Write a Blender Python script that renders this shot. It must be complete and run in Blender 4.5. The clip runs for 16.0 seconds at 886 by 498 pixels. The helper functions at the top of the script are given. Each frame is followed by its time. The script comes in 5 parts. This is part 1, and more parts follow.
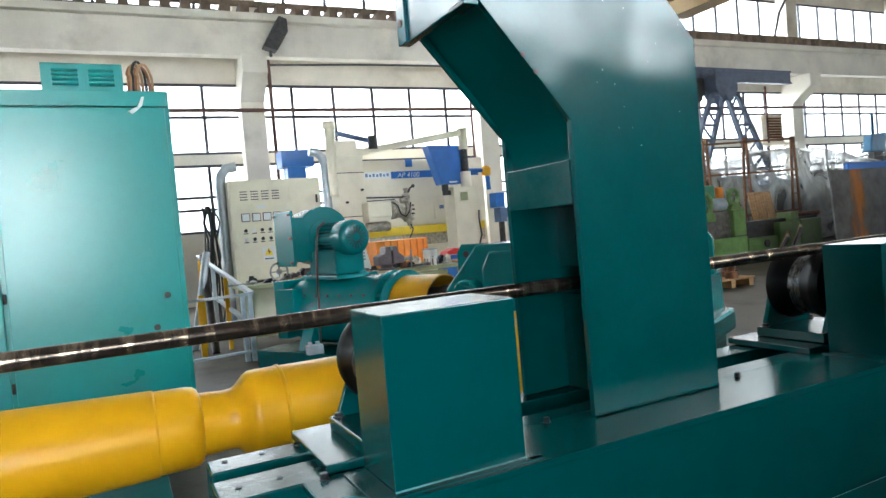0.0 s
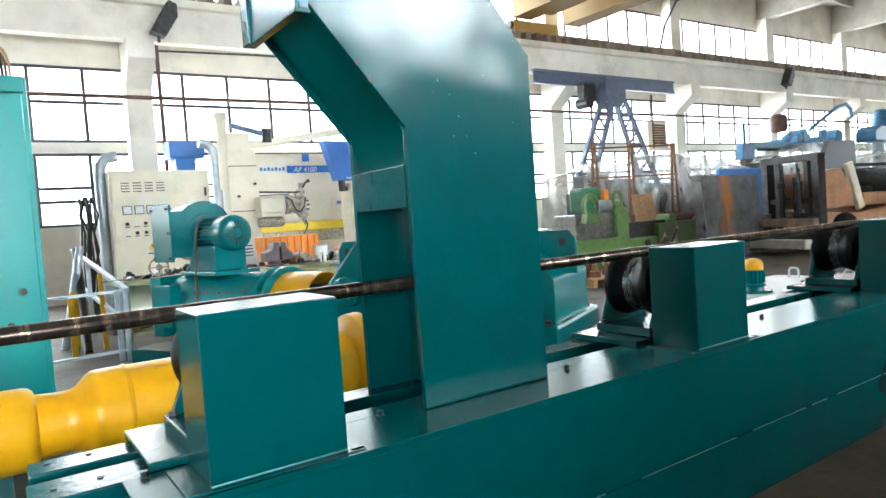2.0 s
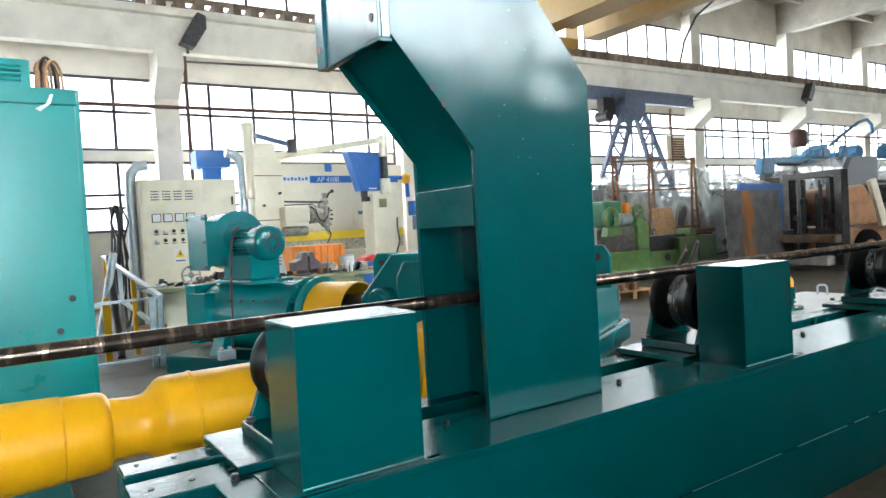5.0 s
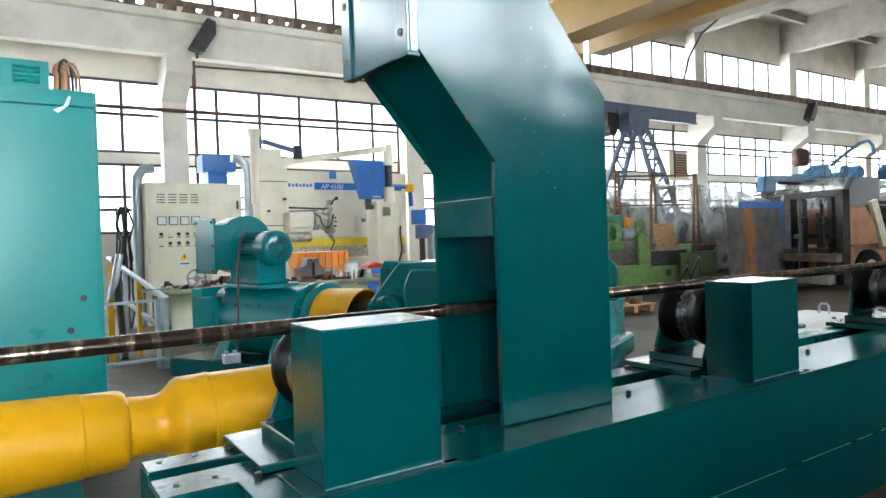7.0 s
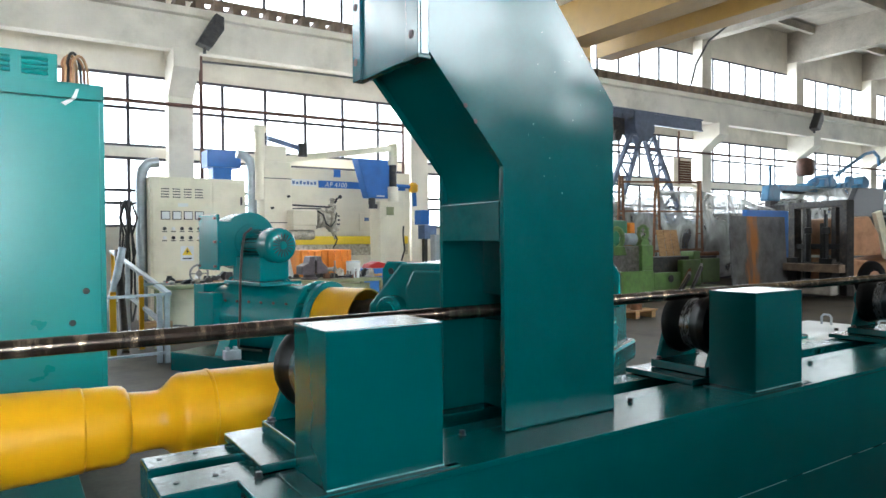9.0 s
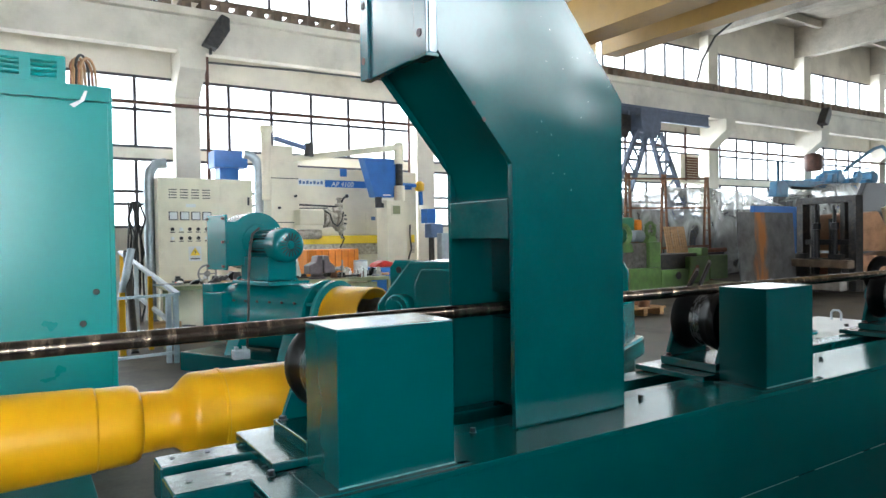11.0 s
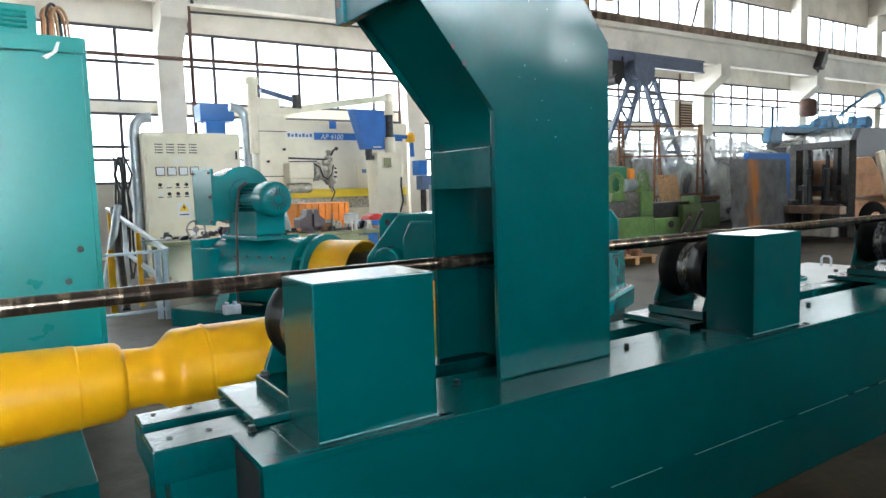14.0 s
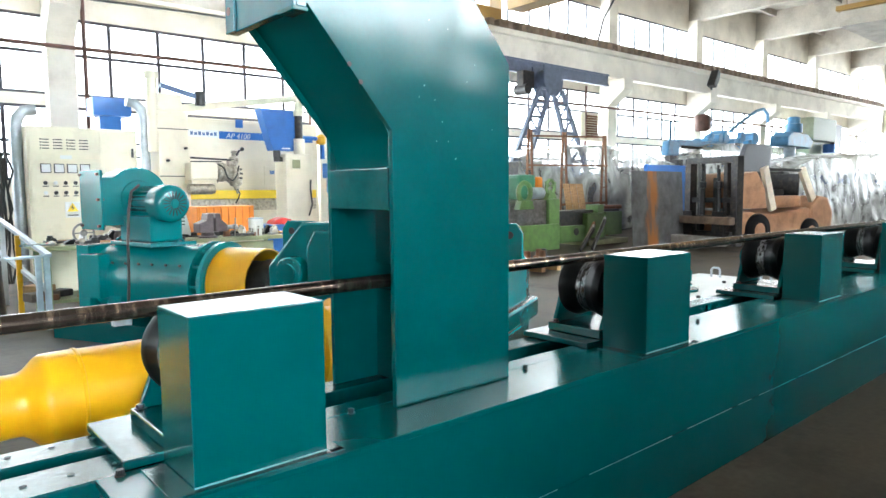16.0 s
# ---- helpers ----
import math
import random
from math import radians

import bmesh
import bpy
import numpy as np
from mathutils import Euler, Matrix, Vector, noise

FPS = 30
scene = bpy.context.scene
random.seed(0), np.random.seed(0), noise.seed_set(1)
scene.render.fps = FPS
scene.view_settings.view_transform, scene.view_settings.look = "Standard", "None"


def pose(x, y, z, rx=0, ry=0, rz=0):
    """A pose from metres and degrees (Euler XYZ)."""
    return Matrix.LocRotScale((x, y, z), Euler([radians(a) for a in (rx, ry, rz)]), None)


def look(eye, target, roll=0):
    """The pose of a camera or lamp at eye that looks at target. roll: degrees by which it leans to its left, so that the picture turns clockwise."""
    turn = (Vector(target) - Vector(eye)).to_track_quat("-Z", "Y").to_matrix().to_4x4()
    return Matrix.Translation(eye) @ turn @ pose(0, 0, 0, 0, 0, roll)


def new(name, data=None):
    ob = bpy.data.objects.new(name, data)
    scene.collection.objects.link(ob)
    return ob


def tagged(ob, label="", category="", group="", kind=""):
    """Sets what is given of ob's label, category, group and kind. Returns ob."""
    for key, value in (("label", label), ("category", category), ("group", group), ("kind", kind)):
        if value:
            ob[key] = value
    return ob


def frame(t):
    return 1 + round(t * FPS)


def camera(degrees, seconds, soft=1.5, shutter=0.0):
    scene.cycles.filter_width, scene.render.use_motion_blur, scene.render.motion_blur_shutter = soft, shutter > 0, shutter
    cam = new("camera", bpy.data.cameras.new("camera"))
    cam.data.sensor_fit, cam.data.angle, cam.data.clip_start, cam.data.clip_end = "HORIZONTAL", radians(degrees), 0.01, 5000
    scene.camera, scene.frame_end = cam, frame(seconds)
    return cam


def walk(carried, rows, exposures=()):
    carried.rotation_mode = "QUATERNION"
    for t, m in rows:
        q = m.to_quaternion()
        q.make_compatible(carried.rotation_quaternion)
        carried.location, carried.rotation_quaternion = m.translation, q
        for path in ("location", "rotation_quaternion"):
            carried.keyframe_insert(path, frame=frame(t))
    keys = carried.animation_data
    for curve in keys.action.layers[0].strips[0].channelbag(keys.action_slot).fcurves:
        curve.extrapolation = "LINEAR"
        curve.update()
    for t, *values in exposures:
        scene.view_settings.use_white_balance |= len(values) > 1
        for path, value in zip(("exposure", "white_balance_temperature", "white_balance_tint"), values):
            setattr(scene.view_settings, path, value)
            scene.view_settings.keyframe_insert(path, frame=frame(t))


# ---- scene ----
cam = camera(67.7, 16.0)
PATH = [
    (0, (1.138, 0.122, 1.342), (2.028, 1.912, 1.282), -4.9),
    (0.5, (1.192, 0.116, 1.317), (2.01, 1.938, 1.211), -4.7),
    (1, (1.291, 0.009, 1.299), (2.335, 1.709, 1.145), -3.8),
    (1.5, (1.305, -0.069, 1.332), (2.439, 1.576, 1.227), -4.1),
    (2, (1.29, -0.069, 1.343), (2.421, 1.577, 1.249), -4.0),
    (2.5, (1.29, -0.066, 1.344), (2.389, 1.603, 1.255), -4.3),
    (3, (1.293, -0.065, 1.344), (2.385, 1.608, 1.256), -3.8),
    (3.5, (1.289, -0.062, 1.342), (2.395, 1.602, 1.251), -3.3),
    (4, (1.245, -0.048, 1.346), (2.359, 1.61, 1.251), -2.9),
    (4.2, (1.211, -0.041, 1.371), (2.313, 1.625, 1.292), -3.8),
    (6.3, (0.987, -0.054, 1.385), (2.089, 1.615, 1.346), -1.8),
    (6.5, (0.989, -0.054, 1.385), (2.091, 1.615, 1.349), -1.8),
    (7, (0.994, -0.052, 1.384), (2.1, 1.614, 1.352), -1.8),
    (7.5, (0.99, -0.051, 1.385), (2.097, 1.615, 1.358), -1.6),
    (8, (0.985, -0.054, 1.387), (2.092, 1.612, 1.363), -1.1),
    (8.5, (0.984, -0.047, 1.389), (2.086, 1.622, 1.362), -0.6),
    (9, (0.986, -0.042, 1.393), (2.087, 1.627, 1.363), -0.4),
    (11.5, (0.975, -0.037, 1.39), (2.056, 1.645, 1.354), -0.9),
    (12, (0.977, -0.036, 1.389), (2.056, 1.647, 1.344), -0.8),
    (12.5, (0.985, -0.037, 1.394), (2.066, 1.645, 1.345), -0.6),
    (13, (0.988, -0.034, 1.403), (2.067, 1.649, 1.357), -0.5),
    (13.5, (0.995, -0.037, 1.398), (2.092, 1.634, 1.353), -0.5),
    (14, (1.041, -0.019, 1.384), (2.134, 1.647, 1.205), -1.7),
    (14.5, (1.104, 0.019, 1.37), (2.127, 1.726, 1.167), -3.4),
    (15, (1.134, 0.03, 1.404), (2.249, 1.676, 1.187), -2.0),
    (15.5, (1.146, 0.007, 1.445), (2.412, 1.544, 1.257), -1.4),
    (16, (1.13, 0.007, 1.452), (2.433, 1.514, 1.274), -0.4),
]
KELVIN, TINT = 6100, 5
EXPOSURES = [(t, stops, KELVIN, TINT) for t, stops in ((0.0, 0.42), (1.0, 0.65), (2.0, 1.05), (4.0, 0.98), (6.5, 0.61), (13.5, 0.53), (14.5, 0.86), (16.0, 1.37))]
walk(cam, [(t, look(eye, target, roll)) for t, eye, target, roll in PATH], EXPOSURES)

# ---- world, sun and large lights ----
world = bpy.data.worlds.new("sky")
scene.world = world
world.use_nodes = True
wn = world.node_tree.nodes
sky = wn.new("ShaderNodeTexSky")
sky.sky_type, sky.sun_disc = "NISHITA", False
sky.sun_elevation, sky.sun_rotation = radians(48), radians(18)
wn["Background"].inputs["Strength"].default_value = 0.12
world.node_tree.links.new(sky.outputs["Color"], wn["Background"].inputs["Color"])

sun = new("sun", bpy.data.lights.new("sun", "SUN"))
sun.data.energy, sun.data.angle, sun.data.color = 0.8, radians(0.6), (1.0, 0.93, 0.82)
sun.matrix_world = look((20, 60, 70), (0, 0, 0))


def daylight(name, x, y, z, w, h, face, watts):
    """Daylight standing in a band of windows; face is the way it shines."""
    lamp = new(name, bpy.data.lights.new(name, "AREA"))
    lamp.data.shape, lamp.data.size, lamp.data.size_y = "RECTANGLE", w, h
    lamp.data.energy, lamp.data.color = watts, (0.95, 0.98, 1.0)
    lamp.matrix_world = look((x, y, z), (x + face[0], y + face[1], z + face[2]))
    return lamp


WALL_TURN = Matrix.Translation((4.4, 16.6, 0)) @ pose(0, 0, 0, 0, 0, -1.5) @ Matrix.Translation((-4.4, -16.6, 0))


# ---- mesh helpers ----
BASE = {}


class Form:
    """A bmesh with a few solid-making calls, in world metres."""

    def __init__(self):
        self.bm = bmesh.new()

    def box(self, x0, x1, y0, y1, z0, z1, bevel=0.0, turn=None):
        made = bmesh.ops.create_cube(self.bm, size=1)["verts"]
        bmesh.ops.scale(self.bm, vec=(x1 - x0, y1 - y0, z1 - z0), verts=made)
        if bevel:
            edges = list({e for v in made for e in v.link_edges})
            made = list({v for f in bmesh.ops.bevel(self.bm, geom=edges, offset=bevel, segments=2, affect="EDGES", profile=0.6)["faces"] for v in f.verts} | {v for v in made if v.is_valid})
        if turn is not None:
            bmesh.ops.transform(self.bm, matrix=turn, verts=made)
        bmesh.ops.translate(self.bm, vec=((x0 + x1) / 2, (y0 + y1) / 2, (z0 + z1) / 2), verts=made)
        return self

    def lathe(self, start, axis, profile, seg=24, caps=True):
        """Turned body: profile of (distance along axis, radius)."""
        axis = Vector(axis).normalized()
        side = axis.orthogonal().normalized()
        other = axis.cross(side)
        rings = []
        for d, r in profile:
            c = Vector(start) + axis * d
            rings.append([self.bm.verts.new(c + (side * math.cos(a) + other * math.sin(a)) * r) for a in (2 * math.pi * k / seg for k in range(seg))])
        for p, q in zip(rings, rings[1:]):
            for k in range(seg):
                f = self.bm.faces.new((p[k], p[(k + 1) % seg], q[(k + 1) % seg], q[k]))
                f.smooth = True
        if caps:
            self.bm.faces.new(list(reversed(rings[0])))
            self.bm.faces.new(rings[-1])
        return self

    def cyl(self, a, b, r, seg=16, r2=None):
        a, b = Vector(a), Vector(b)
        n = (b - a).length
        return self.lathe(a, b - a, [(0, r), (n, r if r2 is None else r2)], seg)

    def tube(self, points, r, seg=8):
        """A bent round bar through points."""
        pts = [Vector(p) for p in points]
        rings = []
        side = None
        for k, p in enumerate(pts):
            way = (pts[min(k + 1, len(pts) - 1)] - pts[max(k - 1, 0)]).normalized()
            side = way.orthogonal() if side is None else side - way * side.dot(way)
            side = side.normalized() if side.length > 1e-4 else way.orthogonal().normalized()
            other = way.cross(side)
            rings.append([self.bm.verts.new(p + (side * math.cos(t) + other * math.sin(t)) * r) for t in (2 * math.pi * i / seg for i in range(seg))])
        for p, q in zip(rings, rings[1:]):
            for i in range(seg):
                self.bm.faces.new((p[i], p[(i + 1) % seg], q[(i + 1) % seg], q[i])).smooth = True
        self.bm.faces.new(list(reversed(rings[0])))
        self.bm.faces.new(rings[-1])
        return self

    def prism(self, outline, axis, lo, hi, bevel=0.0):
        """An outline in the two other axes (in xyz order), drawn out along axis from lo to hi."""
        n = "xyz".index(axis)

        def at(p, d):
            q = list(p)
            q.insert(n, d)
            return q

        a = [self.bm.verts.new(at(p, lo)) for p in outline]
        b = [self.bm.verts.new(at(p, hi)) for p in outline]
        faces = [self.bm.faces.new(a), self.bm.faces.new(b)]
        for k in range(len(a)):
            m = (k + 1) % len(a)
            faces.append(self.bm.faces.new((a[k], a[m], b[m], b[k])))
        bmesh.ops.recalc_face_normals(self.bm, faces=faces)
        if bevel:
            edges = list({e for f in faces for e in f.edges})
            bmesh.ops.bevel(self.bm, geom=edges, offset=bevel, segments=2, affect="EDGES", profile=0.6)
        return self

    def bar(self, a, b, w, h=None):
        """A square bar from a to b."""
        a, b = Vector(a), Vector(b)
        way = (b - a).normalized()
        up = Vector((0, 0, 1)) if abs(way.z) < 0.95 else Vector((0, 1, 0))
        side = way.cross(up).normalized()
        up = side.cross(way)
        w, h = w / 2, (h or w) / 2
        ring = [[self.bm.verts.new(c + side * (w * i) + up * (h * j)) for i, j in ((-1, -1), (1, -1), (1, 1), (-1, 1))] for c in (a, b)]
        fs = [self.bm.faces.new(ring[0]), self.bm.faces.new(ring[1])]
        for k in range(4):
            fs.append(self.bm.faces.new((ring[0][k], ring[0][(k + 1) % 4], ring[1][(k + 1) % 4], ring[1][k])))
        bmesh.ops.recalc_face_normals(self.bm, faces=fs)
        return self

    def ball(self, c, r, squash=(1, 1, 1), level=2):
        made = bmesh.ops.create_icosphere(self.bm, subdivisions=level, radius=r)["verts"]
        bmesh.ops.scale(self.bm, vec=squash, verts=made)
        bmesh.ops.translate(self.bm, vec=c, verts=made)
        for f in {f for v in made for f in v.link_faces}:
            f.smooth = True
        return self

    def mesh(self, name, material, base=(0, 0, 0)):
        bmesh.ops.translate(self.bm, vec=-Vector(base), verts=self.bm.verts)
        data = bpy.data.meshes.new(name)
        self.bm.normal_update()
        for e in self.bm.edges:
            if len(e.link_faces) == 2 and e.calc_face_angle(0) > 0.62:
                e.smooth = False
        self.bm.to_mesh(data)
        self.bm.free()
        data.materials.append(material)
        return data


def thing(name, base, label, category, group="", kind="", rz=None):
    """A top-level empty; with rz its parts are built in its own turned axes."""
    ob = new(name)
    ob.location = base
    ob.empty_display_size = 0.1
    BASE[ob.name] = Vector(base)
    if rz is not None:
        ob.rotation_euler = (0, 0, radians(rz))
        BASE[ob.name] = Vector((0, 0, 0))
    return tagged(ob, label, category, group, kind)


def part(name, form, material, parent, label=""):
    """Links a form as one mesh under a thing or a part."""
    base = BASE[parent.name]
    ob = new(name, form.mesh(name, material, base))
    ob.parent = parent
    BASE[ob.name] = base
    return tagged(ob, label)


def solo(name, form, material, label, category, kind="", group="", base=(0, 0, 0)):
    """A thing that is one mesh."""
    ob = new(name, form.mesh(name, material, base))
    ob.location = base
    BASE[ob.name] = Vector(base)
    return tagged(ob, label, category, group, kind)


def structure(name, form, material, label="", turned=False):
    ob = new(name, form.mesh(name, material))
    if turned:
        ob.matrix_world = WALL_TURN
    BASE[ob.name] = Vector((0, 0, 0))
    return tagged(ob, label, "", "", "structure")


# ---- materials ----
def material(name, colour, rough=0.5, metal=0.0, spots=0.12, scale=6.0, bump=0.02, grain=60.0, spec=0.5, stain=None, stain_amount=0.5, stain_scale=1.5, coat=0.0, stretch=(1, 1, 1), rough_spread=0.15, wave=0.0):
    """Paint, metal or stone: base colour varied at two scales, fine relief, and stains with shapes of their own."""
    mat = bpy.data.materials.new(name)
    mat.use_nodes = True
    nt = mat.node_tree
    n, l = nt.nodes, nt.links
    bsdf = n["Principled BSDF"]
    co = n.new("ShaderNodeTexCoord")
    mp = n.new("ShaderNodeMapping")
    mp.inputs["Scale"].default_value = stretch
    geo = n.new("ShaderNodeNewGeometry")
    l.new(geo.outputs["Position"], mp.inputs["Vector"])
    big = n.new("ShaderNodeTexNoise")
    big.inputs["Scale"].default_value, big.inputs["Detail"].default_value = scale, 5
    fine = n.new("ShaderNodeTexNoise")
    fine.inputs["Scale"].default_value, fine.inputs["Detail"].default_value = grain, 3
    for t in (big, fine):
        l.new(mp.outputs["Vector"], t.inputs["Vector"])
    c = Vector(colour)
    ramp = n.new("ShaderNodeValToRGB")
    ramp.color_ramp.elements[0].position, ramp.color_ramp.elements[1].position = 0.3, 0.7
    ramp.color_ramp.elements[0].color = (*(c * (1 - spots)), 1)
    ramp.color_ramp.elements[1].color = (*[min(1, v * (1 + spots)) for v in c], 1)
    l.new(big.outputs["Fac"], ramp.inputs["Fac"])
    out = ramp.outputs["Color"]
    mix2 = n.new("ShaderNodeMix")
    mix2.data_type, mix2.blend_type = "RGBA", "OVERLAY"
    mix2.inputs["Factor"].default_value = spots
    l.new(out, mix2.inputs["A"])
    l.new(fine.outputs["Fac"], mix2.inputs["B"])
    out = mix2.outputs["Result"]
    if stain:
        st = n.new("ShaderNodeTexNoise")
        st.inputs["Scale"].default_value, st.inputs["Detail"].default_value, st.inputs["Roughness"].default_value = stain_scale, 8, 0.65
        l.new(mp.outputs["Vector"], st.inputs["Vector"])
        sr = n.new("ShaderNodeValToRGB")
        sr.color_ramp.elements[0].position, sr.color_ramp.elements[1].position = 0.5, 0.68
        l.new(st.outputs["Fac"], sr.inputs["Fac"])
        mul = n.new("ShaderNodeMath")
        mul.operation = "MULTIPLY"
        mul.inputs[1].default_value = stain_amount
        l.new(sr.outputs["Color"], mul.inputs[0])
        mix = n.new("ShaderNodeMix")
        mix.data_type = "RGBA"
        l.new(mul.outputs[0], mix.inputs["Factor"])
        l.new(out, mix.inputs["A"])
        mix.inputs["B"].default_value = (*stain, 1)
        out = mix.outputs["Result"]
    l.new(out, bsdf.inputs["Base Color"])
    rr = n.new("ShaderNodeMapRange")
    rr.inputs["To Min"].default_value, rr.inputs["To Max"].default_value = max(0.02, rough - rough_spread), min(1, rough + rough_spread)
    l.new(big.outputs["Fac"], rr.inputs["Value"])
    l.new(rr.outputs["Result"], bsdf.inputs["Roughness"])
    bsdf.inputs["Metallic"].default_value = metal
    bsdf.inputs["Specular IOR Level"].default_value = spec
    bsdf.inputs["Coat Weight"].default_value = coat
    bsdf.inputs["Coat Roughness"].default_value = 0.12
    if bump:
        b = n.new("ShaderNodeBump")
        b.inputs["Strength"].default_value, b.inputs["Distance"].default_value = min(1, bump * 10), bump
        l.new(fine.outputs["Fac"], b.inputs["Height"])
        l.new(b.outputs["Normal"], bsdf.inputs["Normal"])
        if wave:
            # slow unevenness of hand-filled plate under the fine orange peel
            slow = n.new("ShaderNodeTexNoise")
            slow.inputs["Scale"].default_value, slow.inputs["Detail"].default_value = 3.2, 1
            l.new(geo.outputs["Position"], slow.inputs["Vector"])
            w = n.new("ShaderNodeBump")
            w.inputs["Strength"].default_value, w.inputs["Distance"].default_value = 1.0, wave
            l.new(slow.outputs["Fac"], w.inputs["Height"])
            l.new(w.outputs["Normal"], b.inputs["Normal"])
    return mat


TEAL = (0.0, 0.070, 0.073)
teal = material("teal_paint", TEAL, 0.2, spots=0.05, scale=3, bump=0.0006, grain=9, spec=0.3, rough_spread=0.06)
teal_rough = material("teal_paint_handled", (0.0, 0.06, 0.064), 0.2, spots=0.15, scale=14, bump=0.011, grain=36, stain=(0.012, 0.03, 0.03), stain_amount=0.4, stain_scale=14, spec=0.5)
teal_frame = material("teal_paint_brushed", TEAL, 0.175, spots=0.08, scale=5, bump=0.004, grain=60, spec=0.33, rough_spread=0.05, wave=0.009)
# Glossy teal, its base colour lightened and blued for the sky it reflects.
teal_sky_sheen = material("teal_paint_sky_sheen", (0.004, 0.11, 0.14), 0.2, spots=0.1, scale=6, bump=0.003, grain=18, spec=0.7)
teal_cast = material("teal_paint_casting", (0.002, 0.145, 0.155), 0.22, spots=0.035, scale=3, bump=0.0006, grain=12, spec=0.5, rough_spread=0.03)
teal_cab = material("teal_enamel", (0.001, 0.25, 0.235), 0.28, spots=0.05, scale=2, bump=0.0004, grain=12, spec=0.7, rough_spread=0.02)
pale_teal = material("pale_teal_primer", (0.16, 0.34, 0.33), 0.5, spots=0.2, scale=30, bump=0.001)
yellow = material("yellow_paint", (0.76, 0.38, 0.003), 0.36, spots=0.05, scale=5, bump=0.0006, grain=14, spec=0.35, rough_spread=0.03)
black_rubber = material("black_roller_steel", (0.004, 0.004, 0.005), 0.36, spots=0.3, scale=10, bump=0.001, grain=30, spec=0.14, rough_spread=0.06)
worn_steel = material("worn_steel", (0.30, 0.29, 0.28), 0.35, 0.9, spots=0.3, scale=12, bump=0.004, grain=60)
groove_steel = material("polished_groove_steel", (0.1, 0.1, 0.105), 0.28, 0.7, spots=0.6, scale=30, bump=0.002, stretch=(1, 4, 1))
# Pale rings in the colour: the bar's ring marks plus their dashed highlights.
bar_steel = material("rolled_steel_bar", (0.05, 0.036, 0.027), 0.2, 0.75, spots=0.4, scale=34, bump=0, grain=70, stain=(0.62, 0.5, 0.38), stain_amount=0.75, stain_scale=26, stretch=(1, 0.15, 0.15), rough_spread=0.08)
galv = material("galvanised_steel", (0.42, 0.47, 0.52), 0.42, 0.6, spots=0.15, scale=8, bump=0.002)
concrete = material("painted_concrete", (0.78, 0.73, 0.64), 0.85, spots=0.1, scale=1.2, bump=0.01, grain=18, stain=(0.40, 0.35, 0.28), stain_amount=0.45, stain_scale=0.7)
concrete_dark = material("grey_concrete", (0.46, 0.42, 0.36), 0.9, spots=0.14, scale=1.5, bump=0.012, grain=14, stain=(0.22, 0.19, 0.15), stain_amount=0.5, stain_scale=0.9)
# For walls out of view; dark so that they bounce little light.
unseen_dark = material("unseen_wall_dark", (0.10, 0.085, 0.075), 0.9, spots=0.2, scale=2, bump=0.01)
floor_mat = material("shop_floor_concrete", (0.075, 0.061, 0.044), 0.65, spots=0.3, scale=1.6, bump=0.008, grain=24, stain=(0.016, 0.012, 0.008), stain_amount=0.85, stain_scale=1.1, spec=0.3)
rust = material("rusty_steel", (0.19, 0.085, 0.04), 0.75, 0.2, spots=0.35, scale=9, bump=0.01)
dark_steel = material("dark_oily_steel", (0.028, 0.027, 0.028), 0.45, 0.3, spots=0.4, scale=12, bump=0.008, stain=(0.12, 0.09, 0.06), stain_amount=0.4, stain_scale=9)
beige = material("beige_enamel", (0.78, 0.72, 0.56), 0.45, spots=0.05, scale=3, bump=0.001, stain=(0.40, 0.34, 0.24), stain_amount=0.25, stain_scale=2.5)
cream = material("cream_machine_paint", (0.80, 0.73, 0.58), 0.45, spots=0.05, scale=2, bump=0.001, stain=(0.5, 0.44, 0.33), stain_amount=0.25, stain_scale=2.5)
blue = material("blue_paint", (0.02, 0.14, 0.48), 0.4, spots=0.12, scale=4, bump=0.002)
steel_blue = material("grey_blue_paint", (0.10, 0.16, 0.30), 0.5, spots=0.2, scale=6, bump=0.003)
green_lathe = material("apple_green_machine_paint", (0.11, 0.20, 0.055), 0.42, spots=0.18, scale=7, bump=0.004, stain=(0.10, 0.13, 0.06), stain_amount=0.5, stain_scale=6)
olive = material("olive_bench_paint", (0.28, 0.29, 0.15), 0.55, spots=0.15, scale=6, bump=0.003, stain=(0.12, 0.10, 0.07), stain_amount=0.5, stain_scale=5)
orange = material("orange_plastic", (0.85, 0.26, 0.015), 0.45, spots=0.1, scale=8)
wood = material("rough_wood", (0.42, 0.24, 0.11), 0.75, spots=0.25, scale=4, bump=0.006, stretch=(1, 1, 6))
crane_paint = material("ochre_crane_paint", (0.34, 0.20, 0.045), 0.5, spots=0.15, scale=2, bump=0.002, stain=(0.2, 0.13, 0.06), stain_amount=0.5, stain_scale=2)
white_paint = material("white_paint", (0.74, 0.75, 0.74), 0.4, spots=0.06, scale=4, bump=0.001)
window_steel = material("dark_window_steel", (0.05, 0.048, 0.06), 0.6, spots=0.3)
brown_pipe = material("dark_brown_pipe", (0.11, 0.05, 0.036), 0.6, spots=0.4)
lattice_paint = material("slate_blue_paint", (0.10, 0.125, 0.185), 0.5, spots=0.2)
packer_timber = material("dark_packer_timber", (0.17, 0.12, 0.085), 0.8, spots=0.4, scale=5)
bolt_black = material("blackened_bolt_steel", (0.015, 0.015, 0.017), 0.4, 0.4, spots=0.3)
lemon = material("lemon_yellow_paint", (0.86, 0.62, 0.03), 0.45, spots=0.08, scale=5, bump=0.001)
